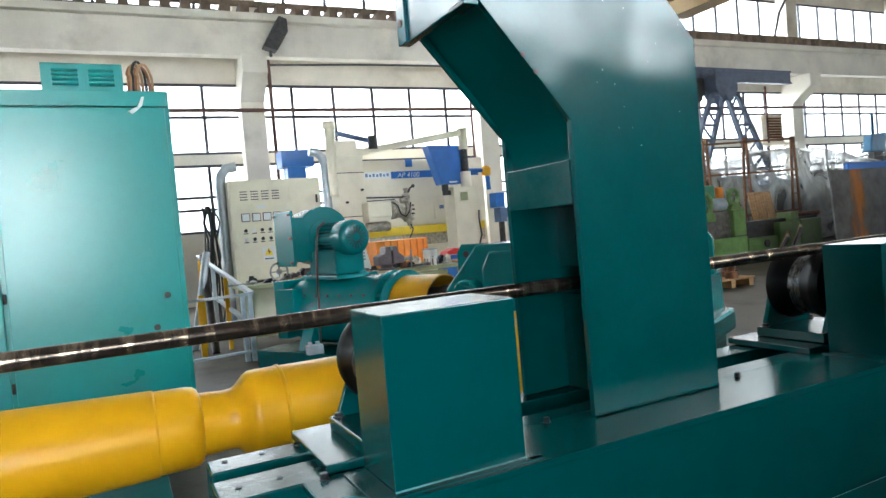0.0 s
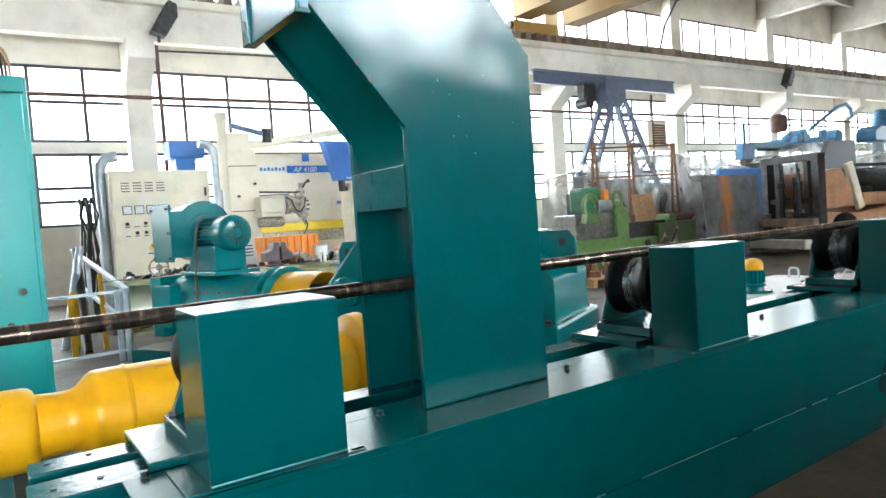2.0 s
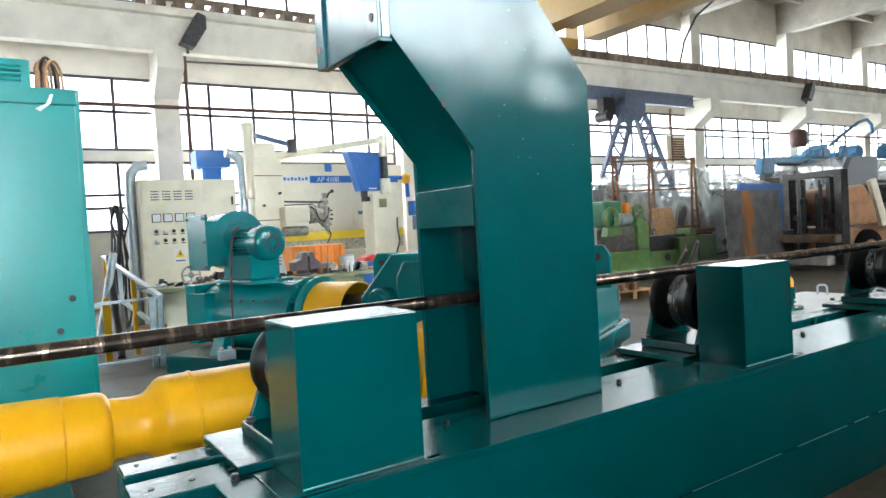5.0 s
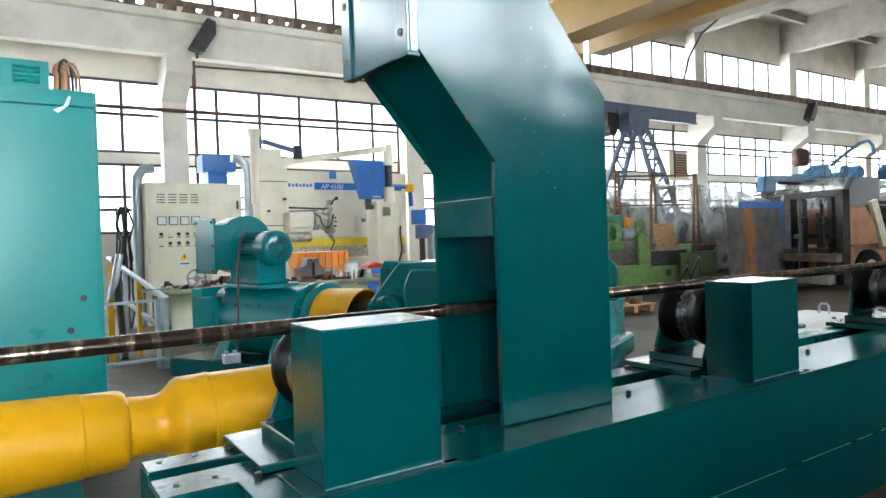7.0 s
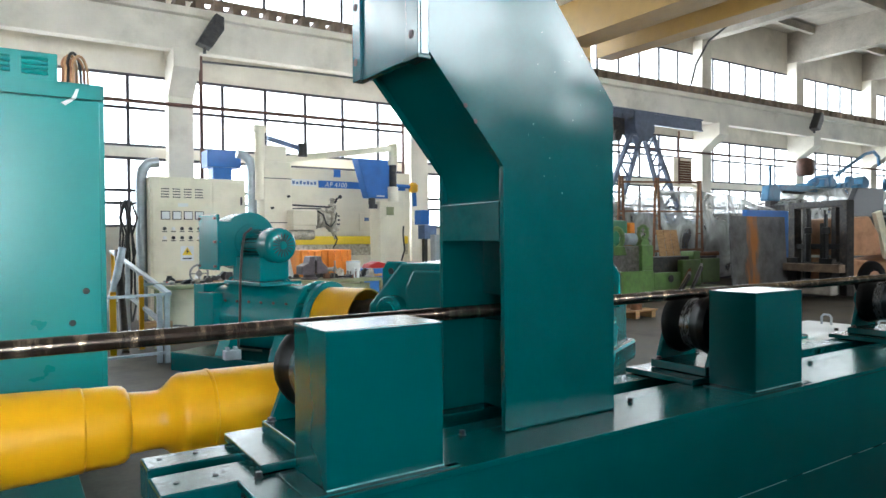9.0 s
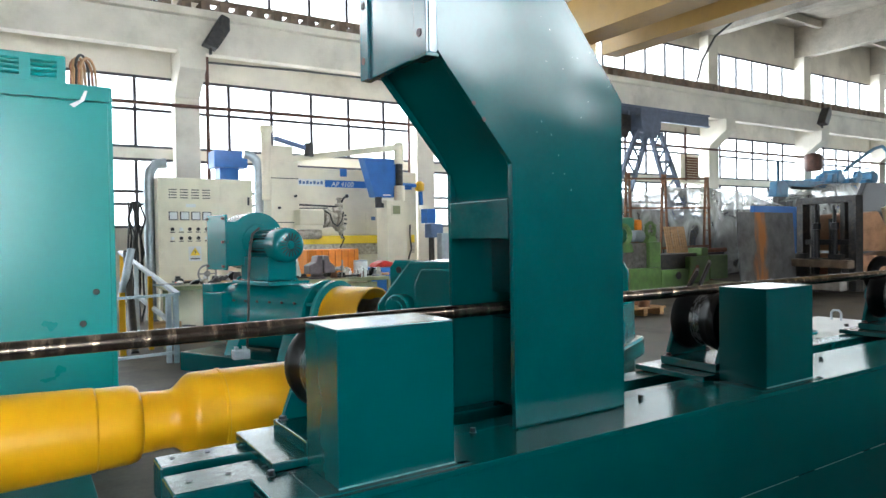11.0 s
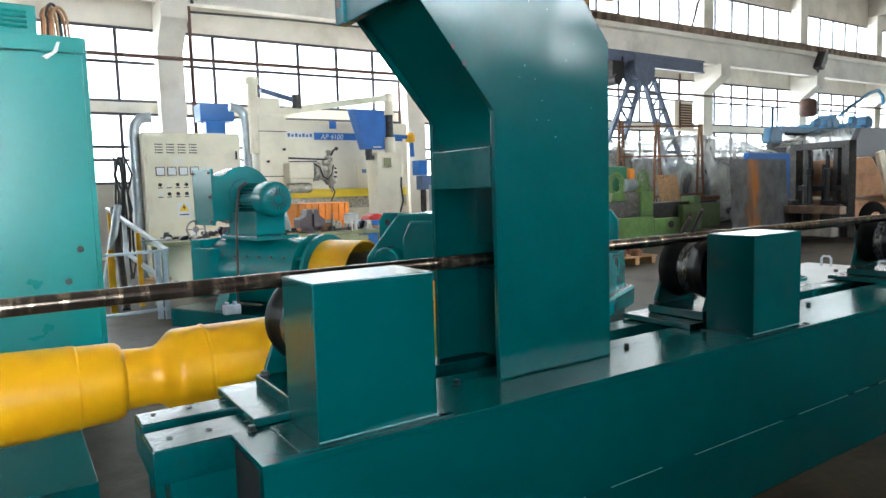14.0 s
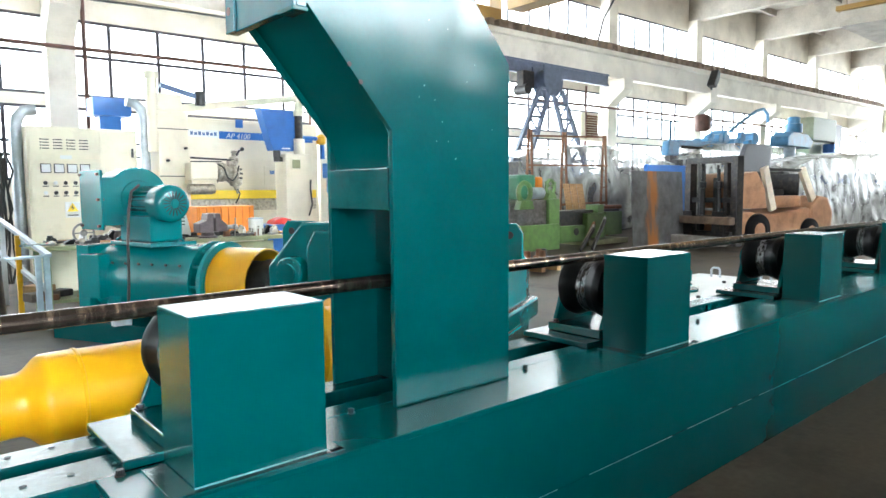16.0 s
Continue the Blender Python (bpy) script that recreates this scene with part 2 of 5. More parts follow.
stained_metal = material("stained_spindle_metal", (0.50, 0.45, 0.36), 0.4, 0.35, spots=0.35, scale=14, bump=0.006, stain=(0.12, 0.08, 0.05), stain_amount=0.7, stain_scale=9)
ink = material("black_ink", (0.01, 0.01, 0.012), 0.5, bump=0)
dark_mat = material("dark_interior", (0.01, 0.012, 0.014), 0.7, bump=0)
red_plastic = material("red_plastic", (0.65, 0.03, 0.02), 0.4)

# ---- the hall ----
X0, X1, Y0 = -26.0, 56.0, -8.0
BAY, FIRST = 6.45, 4.44
structure("floor", Form().box(X0 - 1, X1 + 1, Y0 - 1, 18.5, -0.3, 0), floor_mat, "stained grey brown concrete shop floor")

COLUMNS = [FIRST + BAY * k for k in range(-5, 9)]


def hall_side(suffix, turned, flip):
    """One long side: plinth, columns with corbels, ledge, lintel, crane girder, clerestory; flip makes the unseen near
    side, a dark wall with openings placed for glare.
    """
    m = (lambda y: y) if not flip else (lambda y: 16.6 + Y0 - y)

    def bx(f, x0, x1, y0, y1, z0, z1, bevel=0.0):
        a, b = sorted((m(y0), m(y1)))
        return f.box(x0, x1, a, b, z0, z1, bevel)

    f = Form()
    if flip:
        bx(f, X0, X1, 16.75, 17.05, 0, 1.0)
        bx(f, X0, -5.0, 16.75, 17.05, 1.0, 4.6)
        bx(f, 0.2, X1, 16.75, 17.05, 1.0, 4.6)
        bx(f, X0, X1, 16.75, 17.05, 4.6, 5.1)
        bx(f, X0, 7.0, 16.75, 17.05, 5.1, 7.5)
        bx(f, 14.5, X1, 16.75, 17.05, 5.1, 7.5)
        bx(f, X0, X1, 16.75, 17.05, 7.5, 10.4)
    else:
        bx(f, X0, X1, 16.78, 16.92, 0, 1.72)
        bx(f, X0, X1, 16.78, 16.92, 3.36, 3.6)
        bx(f, X0, X1, 16.78, 16.92, 5.3, 5.86)
        bx(f, X0, X1, 16.78, 16.92, 5.862, 7.05)
        bx(f, X0, X1, 16.78, 16.92, 8.62, 10.4)
    structure("wall_" + suffix, f, unseen_dark if flip else concrete, "wall bands between window rows, whitewashed concrete north, plain dark on the unseen south", turned)
    for x in COLUMNS:
        f = bx(Form(), x - 0.28, x + 0.28, 16.3, 16.74, 0, 9.05, 0.02)
        a = [(m(16.32), 4.75), (m(16.32), 5.72), (m(15.55), 5.72), (m(15.55), 5.3)]
        f.prism(a, "x", x - 0.28, x + 0.28)
        structure("column_" + suffix, f, concrete, "whitewashed concrete column with a corbel", turned)
    f = Form()
    if flip:
        step = BAY / 6
        for c in COLUMNS[:-1]:
            for k in range(6):
                bx(f, c + step * k - 0.035, c + step * k + 0.035, 16.87, 16.93, 1.0, 7.5)
        for z in (1.03, 3.3, 4.57, 5.13, 7.47):
            bx(f, X0, X1, 16.88, 16.92, z - 0.03, z + 0.03)
        structure("window_frames_south", f, window_steel, "dark steel window bars", turned)
        return
    bx(f, X0, X1 - 3.5, 15.78, 16.08, 5.73, 6.5)
    bx(f, X0, X1 - 3.5, 15.6, 16.28, 6.5, 6.68, 0.02)
    structure("crane_girder_" + suffix, f, concrete, "whitewashed concrete crane girder", turned)
    f = Form()
    bx(f, X0, X1 - 3.5, 15.89, 15.97, 6.92, 7.04)
    k = X0
    while k < X1 - 3.5:
        bx(f, k, k + 0.2, 15.62, 16.26, 6.68, 6.92)
        k += 0.42
    structure("crane_rail_" + suffix, f, packer_timber, "rusty crane rail on timber packers", turned)
    f = Form()
    step = BAY / 6
    for z0, z1, y, bars in ((1.72, 3.36, 16.82, (2.28, 2.58)), (3.6, 5.3, 16.82, (4.5,)), (7.05, 8.62, 16.82, ())):
        for c in COLUMNS[:-1]:
            for k in range(6):
                x = c + step * k
                bx(f, x - 0.036, x + 0.036, y - 0.03, y + 0.03, z0, z1)
        for z in (z0 + 0.03, *bars, z1 - 0.03):
            bx(f, X0, X1, y - 0.025, y + 0.025, z - 0.034, z + 0.034)
    structure("window_frames_" + suffix, f, window_steel, "thin dark steel window bars", turned)


hall_side("north", True, False)
hall_side("south", False, True)
# Added out of view: keeps south window light off the low bed front.
structure("wall_light_block", Form().box(0.9, 24.0, -1.75, -1.6, 0, 2.12).box(-6.0, 0.9, -1.75, -1.6, 0, 1.0), unseen_dark, "unseen dark wall added behind the camera to block low south light")

# ends, roof and roof beams
f = Form().box(X0 - 0.3, X0, Y0 - 0.6, 18.4, 0, 10.4)
structure("wall_west", f, concrete, "plain whitewashed end wall")
f = Form().box(X1, X1 + 0.3, Y0 - 0.6, 18.4, 0, 2.9).box(X1, X1 + 0.3, Y0 - 0.6, 18.4, 5.4, 7.3).box(X1, X1 + 0.3, Y0 - 0.6, 18.4, 9.0, 10.4)
for k in range(5):
    y = Y0 + 0.2 + k * 6
    f.box(X1 - 0.15, X1 - 0.002, y, y + 0.6, 0, 10.2)
structure("wall_east", f, concrete, "whitewashed end wall with window bands")
f = Form().box(X0 - 0.5, X1 + 0.5, Y0 - 0.8, 18.6, 10.4, 10.7)
for x in COLUMNS:
    f.box(x - 0.2, x + 0.2, Y0 + 0.2, 16.2, 9.05, 10.4)
for y in (-6.0, -3.0, 0.0, 3.0, 6.0, 9.0, 12.0, 15.0):
    f.box(X0, X1, y - 0.09, y + 0.09, 10.1, 10.398)
structure("ceiling", f, concrete_dark, "grey concrete roof slabs on deep beams")

glow = bpy.data.materials.new("overcast_sky_glow")
glow.use_nodes = True
gn = glow.node_tree.nodes
gn.remove(gn["Principled BSDF"])
em = gn.new("ShaderNodeEmission")
em.inputs["Color"].default_value, em.inputs["Strength"].default_value = (0.93, 0.97, 1.0, 1), 3.4
glow.node_tree.links.new(em.outputs["Emission"], gn["Material Output"].inputs["Surface"])
structure("backdrop_north", Form().box(X0 - 6, X1 + 6, 18.9, 19.0, 1.0, 10), glow, "bright overcast sky outside the windows", True)
# Unseen panel, far stronger than the north sky, for the switch cabinet's glare.
south_low_glow = glow.copy()
south_low_glow.name = "south_low_glare"
south_low_glow.node_tree.nodes["Emission"].inputs["Strength"].default_value = 26.0
structure("backdrop_south", Form().box(X0 - 6, X1 + 6, -10.6, -10.5, 0.5, 4.8), south_low_glow, "unseen bright panel behind the low south opening, set for glare on the switch cabinet")
# Second unseen panel, its strength chosen for the reflection in the C frame plate.
south_high_glow = glow.copy()
south_high_glow.name = "south_high_glare"
south_high_glow.node_tree.nodes["Emission"].inputs["Strength"].default_value = 27.0
structure("backdrop_south_high", Form().box(X0 - 6, X1 + 6, -10.6, -10.5, 4.81, 10), south_high_glow, "unseen bright panel behind the high south opening, set for glare on the C frame")
structure("backdrop_east", Form().box(X1 + 1.5, X1 + 1.6, -10, 20, 2, 10), glow, "bright overcast sky outside the windows")
NORTH = 5200
low = daylight("window_daylight_north", 15, 18.05, 3.7, 82, 3.6, (0, -1, -1.1), NORTH)
high = daylight("clerestory_daylight_north", 15, 17.3, 7.85, 82, 1.6, (0, -1, 0), NORTH * 0.45)
low.matrix_world = WALL_TURN @ low.matrix_world
high.matrix_world = WALL_TURN @ high.matrix_world
daylight("window_daylight_east", X1 + 0.6, 4.5, 4.1, 24, 2.4, (-1, 0, 0), 700)
daylight("clerestory_daylight_east", X1 + 0.6, 4.5, 8.1, 24, 1.6, (-1, 0, 0), 500)

# ---- roller bed ----
bed = thing("roller_bed", (4, 1.9, 0), "long teal painted steel roller conveyor bed on the shop floor", "machine bed")
part("front_plate", Form().box(1.53, 12.0, 1.58, 1.62, 0.298, 0.684, 0.002), teal, bed)
part("lower_front_plate", Form().box(1.53, 12.0, 1.583, 1.62, 0.0, 0.293, 0.003), teal, bed)
random.seed(21)
k = 1.7
while k < 11.5:
    n = random.uniform(0.15, 0.75)
    part("seam_paint", Form().box(k, k + n, 1.5812, 1.584, 0.2948, 0.2968), pale_teal, bed, "bare pale primer along the plate seam")
    k += n + random.uniform(0.02, 0.25)
part("top_plate", Form().box(1.528, 12.0, 1.578, 1.862, 0.685, 0.705, 0.003), teal, bed)
# Near-black sheet standing for the shade inside the bed's open end.
part("end_shade_sheet", Form().box(1.535, 1.56, 1.63, 1.85, 0.01, 0.67), dark_mat, bed)
part("front_rail", Form().box(1.32, 1.9, 1.866, 2.04, 0.6, 0.70, 0.006), teal_rough, bed, "teal painted slotted rail, chipped and oily")
part("inner_ledge", Form().box(1.902, 12.0, 1.8635, 1.962, 0.6, 0.704, 0.003), teal, bed)
part("rear_rail", Form().box(1.33, 12.0, 2.115, 2.245, 0.58, 0.70, 0.006), teal_rough, bed, "teal painted rail, chipped and oily")
part("front_under_beam", Form().box(1.36, 12.0, 1.875, 1.955, 0.0, 0.598), teal, bed)
part("rear_under_beam", Form().box(1.36, 12.0, 2.13, 2.235, 0.0, 0.578), teal, bed)
for k in range(3):
    for y in (1.95, 2.2):
        part("bolt_hole", Form().cyl((1.38 + 0.11 * k, y, 0.7005), (1.38 + 0.11 * k, y, 0.7025), 0.009, 10), ink, bed)


def bolt(form, x, y, z, r=0.014, h=0.014):
    form.lathe((x, y, z), (0, 0, 1), [(0, r * 1.35), (0.003, r * 1.35), (0.0035, r), (h, r), (h + 0.001, r * 0.7)], 6)


ROLLERS = [1.89 + 2.03 * k for k in range(5)]


def roller_stand(x):
    base = (x, 2.03, 0.704)
    st = thing("roller_stand", base, "teal roller stand with a black grooved roller", "roller", "rollers along the bed")
    part("base_plate", Form().box(x - 0.29, x + 0.29, 1.87, 2.27, 0.704, 0.73, 0.004), teal_rough, st)
    part("bracket_foot", Form().box(x - 0.18, x + 0.18, 1.88, 2.2, 0.732, 0.772, 0.005), teal_rough, st)
    for y in (1.885, 2.165):
        o = [(x - 0.15, 0.772), (x + 0.15, 0.772), (x + 0.065, 0.95), (x + 0.06, 1.01), (x + 0.03, 1.045), (x - 0.03, 1.045), (x - 0.06, 1.01), (x - 0.065, 0.95)]
        if y > 2:
            o = [(x - 0.16, 0.772), (x + 0.16, 0.772), (x + 0.1, 0.93), (x + 0.09, 1.0), (x + 0.05, 1.05), (x - 0.05, 1.05), (x - 0.09, 1.0), (x - 0.1, 0.93)]
        part("bracket_arm", Form().prism(o, "y", y, y + 0.024, 0.003), teal, st)
    part("bearing_cap", Form().lathe((x, 2.18, 0.955), (0, 1, 0), [(0, 0.06), (0.035, 0.058), (0.042, 0.045)], 20), teal, st)
    prof = [(0, 0.03), (0.002, 0.15), (0.035, 0.155), (0.05, 0.148), (0.1, 0.131), (0.125, 0.129), (0.15, 0.131), (0.2, 0.148), (0.215, 0.155), (0.248, 0.15), (0.25, 0.03)]
    part("roller", Form().lathe((x, 1.912, 0.955), (0, 1, 0), prof, 48), black_rubber, st, "black steel roller worn bright in its groove")
    part("worn_track", Form().lathe((x, 2.007, 0.955), (0, 1, 0), [(0, 0.1295), (0.002, 0.1318), (0.03, 0.1302), (0.058, 0.1318), (0.06, 0.1295)], 48, False), groove_steel, st, "bright worn track in the roller groove")
    for dx in (-0.155, 0.155):
        b = Form()
        bolt(b, x + dx, 2.17, 0.772)
        part("bolt", b, bolt_black, st)
    return st


for x in ROLLERS:
    roller_stand(x)


def drive_cover(x):
    base = (x, 1.74, 0.705)
    c = thing("drive_cover", base, "teal sheet steel box cover standing on the roller bed", "machine cover", "covers along the bed")
    part("box", Form().box(x - 0.19, x + 0.19, 1.622, 1.855, 0.706, 1.145, 0.004), teal, c)
    fl = Form().box(x - 0.235, x + 0.235, 1.597, 1.62, 0.7045, 0.709, 0.001).box(x - 0.255, x - 0.192, 1.6, 1.84, 0.7045, 0.71, 0.001)
    fl.box(x + 0.192, x + 0.235, 1.6, 1.84, 0.7045, 0.709, 0.001)
    part("flange", fl, teal_rough, c, "welded flange with rough paint")
    part("weld_bead", Form().tube([(x - 0.19 + 0.019 * k, 1.621 + 0.001 * (k % 3), 0.7095) for k in range(21)], 0.003, 6), pale_teal, c)
    return c


for x in ROLLERS:
    drive_cover(x)

solo("steel_bar", Form().lathe((-6.0, 2.03, 1.111), (1, 0, 0), [(0, 0.025), (0.002, 0.0255), (20, 0.0255)], 24), bar_steel, "long dark rolled steel bar lying on the rollers", "steel bar")

# ---- C frame over the bed ----
frame_ = thing("c_frame", (2.73, 2.0, 0.705), "tall teal steel C frame with an inclined arm", "machine frame")
outline = [(2.455, 0.706), (3.013, 0.706), (3.013, 1.926), (2.71, 2.275), (2.50, 2.52), (2.13, 2.52), (2.13, 2.025), (2.452, 1.65)]
part("front_side_plate", Form().prism(outline, "y", 1.79, 1.812, 0.002), teal_frame, frame_)
random.seed(31)
f = Form()
for k in range(22):
    u, z = random.random(), random.uniform(1.55, 2.2)
    x = max(2.5, 2.16 + (2.1 - z) * 0.9) + 0.05 + u * 0.45
    f.ball((x, 1.7898, z), random.uniform(0.001, 0.0026), (1, 0.3, random.uniform(0.6, 2)), 1)
tagged(part("paint_drips", f, pale_teal, frame_, "dried drips and chips in the paint"), kind="stuff")
part("rear_side_plate", Form().prism([(x, 0.701 if z < 0.8 else z) for x, z in outline], "y", 2.185, 2.207, 0.003), teal, frame_)
part("lower_web", Form().box(2.655, 2.675, 1.813, 2.184, 0.706, 1.06), teal, frame_)
part("middle_web", Form().box(2.655, 2.675, 1.813, 2.184, 1.165, 1.384), teal, frame_)
inner = [(2.48, 1.5285), (2.48, 1.53)]
for k in range(13):
    u = k / 12
    inner.append((2.48 - 0.115 * u * u, 1.52 + 0.24 * u + 0.015 * u * u))
inner.append((2.15, 2.03))
web = inner + [(x + 0.02, z + 0.008) for x, z in reversed(inner)]
bent = Form().prism(web, "y", 1.813, 2.184)
for fc in bent.bm.faces:
    fc.smooth = len(fc.verts) == 4
part("inner_web", bent, teal, frame_)
part("outer_web", Form().prism([(2.99, 1.16), (2.99, 1.92), (2.69, 2.26), (2.48, 2.51), (2.5, 2.51), (2.71, 2.262), (3.01, 1.922), (3.01, 1.16)], "y", 1.813, 2.184), teal, frame_)
part("lower_outer_web", Form().box(2.99, 3.01, 1.813, 2.184, 0.706, 1.06), teal, frame_)
part("weld_bead", Form().tube([(2.46 + 0.0275 * k, 1.788, 0.709 + 0.0012 * (k % 3)) for k in range(21)], 0.004, 6), teal_rough, frame_)
part("cross_block", Form().box(2.448, 2.69, 1.813, 2.184, 1.385, 1.528, 0.003), teal_rough, frame_, "cross block with brushed runs of paint")
tipf = Form().box(2.095, 2.128, 1.76, 2.235, 1.985, 2.52, 0.003)
tip = part("end_flange", tipf, teal_sky_sheen, frame_, "bolt flange with holes")
for y0, y1 in ((1.76, 1.835), (2.17, 2.235)):
    part("edge_strip", Form().box(2.084, 2.0945, y0, y1, 1.985, 2.52, 0.002), teal_sky_sheen, tip)
part("lower_lip", Form().box(2.08, 2.13, 1.755, 1.85, 1.972, 1.984, 0.002), teal, tip)
for y, z in ((2.205, 2.055), (1.80, 2.055), (2.205, 2.26), (1.80, 2.26)):
    part("bolt_hole", Form().cyl((2.0815, y, z), (2.0838, y, z), 0.014, 14), ink, tip)
for x, z in ((2.289, 1.846), (2.331, 1.795)):
    part("plug_hole", Form().cyl((x, 1.7875, z), (x, 1.7897, z), 0.008, 12), ink, frame_)
for x, y in ((3.155, 1.83), (2.31, 1.85), (1.585, 1.845), (4.6, 1.84)):
    b = Form()
    bolt(b, x, y, 0.704, 0.011, 0.018)
    part("bolt", b, bolt_black, bed)

# ---- near things: switch cabinet, shaft, gearbox, motor ----
cab = thing("switch_cabinet", (0.4, 5.9, 0), "tall bright teal steel switch cabinet with vented box on top", "cabinet")
part("body", Form().box(-1.0, 1.62, 5.62, 6.3, 0.0, 2.58, 0.006), teal_cab, cab)
part("top_rail", Form().box(-1.0, 1.60, 5.585, 5.618, 2.46, 2.575, 0.004), teal_cab, cab)
for x0, x1 in ((-0.98, 0.42), (0.45, 1.585)):
    d = part("door", Form().box(x0, x1, 5.59, 5.618, 0.12, 2.45, 0.008), teal_cab, cab)
    if x1 > 1:
        for x, z in ((1.478, 1.02), (1.385, 0.785)):
            part("lock", Form().lathe((x, 5.589, z), (0, -1, 0), [(0, 0.024), (0.006, 0.024), (0.008, 0.018)], 14), dark_steel, d, "round key lock")
for z in (0.45, 1.08, 2.1):
    part("hinge", Form().cyl((0.435, 5.585, z), (0.435, 5.585, z + 0.07), 0.012, 10), dark_steel, cab)
vent = part("vent_box", Form().box(0.78, 1.32, 5.7, 6.1, 2.582, 2.8, 0.008), teal_cab, cab)
for k in range(2):
    for j in range(4):
        x, z = 0.85 + 0.24 * k, 2.63 + 0.035 * j
        part("louvre", Form().prism([(5.7, z), (5.685, z), (5.7, z + 0.022)], "x", x, x + 0.17), teal_cab, vent)

cable_mats = [material("brown_cable", (0.30, 0.13, 0.06), 0.5), material("tan_cable", (0.45, 0.26, 0.13), 0.5), material("black_cable", (0.02, 0.02, 0.02), 0.45)]
for k in range(5):
    x = 1.35 + 0.017 * k
    pts = [(x, 5.75, 2.5), (x + 0.01, 5.75, 2.72)]
    top = 2.76 + 0.02 * (k % 3)
    for i in range(1, 9):
        a = math.pi * i / 9
        pts.append((x + 0.045 + 0.004 * k - (0.045 + 0.004 * k) * math.cos(a), 5.75 + 0.02 * i, 2.7 + (top - 2.64) * math.sin(a)))
    pts.append((x + 0.1 + 0.008 * k, 5.95, 2.57))
    solo("cable", Form().tube(pts, 0.011, 8), cable_mats[k % 3], "thick brown supply cable looping into the cabinet top", "cable", group="cables on the cabinet")
solo("paper_tag", Form().prism([(1.36, 2.4), (1.43, 2.46), (1.45, 2.53), (1.43, 2.53), (1.40, 2.46), (1.33, 2.42)], "y", 5.576, 5.582), white_paint, "torn white paper tag on the cabinet", "tag")

# cardan shaft
SZ = 0.64
sh = thing("cardan_shaft", (1.6, 2.95, 0.45), "thick yellow painted cardan shaft beside the roller bed", "drive shaft")
AX = (1, 0, 0)
part("sleeve", Form().lathe((0.72, 2.95, SZ), AX, [(0, 0.18), (0.004, 0.186), (0.5, 0.168), (0.51, 0.160)], 48), yellow, sh)
part("collar", Form().lathe((1.225, 2.95, SZ), AX, [(0, 0.155), (0.004, 0.163), (0.12, 0.160), (0.145, 0.155), (0.16, 0.143), (0.167, 0.126)], 48), yellow, sh)
part("neck", Form().lathe((1.39, 2.95, SZ), AX, [(0, 0.126), (0.09, 0.120), (0.125, 0.122), (0.145, 0.132), (0.165, 0.152), (0.185, 0.172), (0.205, 0.182), (0.215, 0.182)], 48), yellow, sh)
part("tube", Form().lathe((1.605, 2.95, SZ), AX, [(0, 0.183), (0.10, 0.185), (0.104, 0.189), (0.112, 0.189), (0.116, 0.183), (1.07, 0.181), (1.12, 0.165)], 48), yellow, sh)
jaw = Form().lathe((2.72, 2.95, 0.655), AX, [(0, 0.15), (0.03, 0.235), (0.09, 0.24), (0.1, 0.2), (0.2, 0.2), (0.21, 0.24), (0.28, 0.24), (0.29, 0.14)], 40)
part("yoke", jaw, yellow, sh)
part("rear_flange", Form().lathe((0.34, 2.95, SZ), AX, [(0, 0.15), (0.01, 0.215), (0.09, 0.22), (0.1, 0.2), (0.30, 0.205), (0.34, 0.21), (0.36, 0.205), (0.375, 0.17)], 48), yellow, sh)
for k in range(8):
    a = 2 * math.pi * k / 8 + 0.4
    y, z = 2.95 + 0.207 * math.cos(a), SZ + 0.207 * math.sin(a)
    part("set_screw", Form().cyl((0.55, y, z), (0.55, 2.95 + 0.214 * math.cos(a), SZ + 0.214 * math.sin(a)), 0.012, 10), dark_steel, sh)
for x0, x1 in ((0.2, 0.7), (2.75, 3.0)):
    solo("shaft_pedestal", Form().box(x0, x1, 2.72, 3.18, 0, 0.41, 0.01), teal, "teal steel pedestal under the shaft end", "pedestal", group="shaft pedestals")
part("pit_cover", Form().box(0.4, 1.3, 3.3, 4.6, 0.004, 0.10, 0.004), teal, thing("floor_cover", (0.8, 3.9, 0), "low teal floor cover beside the bed", "cover"))

# gearbox, in its own turned axes
RZ = -63.2
gb = thing("gearbox", (3.02, 7.46, 0), "large teal cast iron gearbox with bearing caps and lifting lugs", "gearbox", rz=RZ)
prof = [(2.28, 0.3), (4.35, 0.3), (4.35, 0.85), (4.05, 1.19), (2.62, 1.19), (2.28, 0.82)]
part("housing", Form().prism([(x, z) for x, z in prof], "y", -0.42, 0.42, 0.02), teal_cast, gb)
prof2 = [(2.72, 0.4), (3.85, 0.4), (3.85, 1.0), (3.78, 1.13), (2.79, 1.13), (2.72, 1.0)]
part("bearing_housing", Form().prism(prof2, "y", -0.5, -0.421, 0.02), teal_cast, gb)
part("foot", Form().box(2.15, 4.4, -0.55, 0.55, 0.36, 0.53, 0.03), teal_cast, gb)
part("plinth", Form().box(2.25, 4.34, -0.45, 0.45, 0.0, 0.358, 0.01), teal, gb)
for x0, x1, hx in ((2.23, 2.6, 2.33), (4.06, 4.44, 4.34)):
    lug = Form().prism([(x0, 0.86), (x0, 1.12), (x0 + 0.05, 1.19), (x1 - 0.05, 1.19), (x1, 1.12), (x1, 0.86)], "y", -0.14, -0.09, 0.01)
    p = part("lifting_lug", lug, teal_cast, gb)
    part("lug_hole", Form().cyl((hx, -0.143, 1.1), (hx, -0.1405, 1.1), 0.03, 16), dark_mat, p)
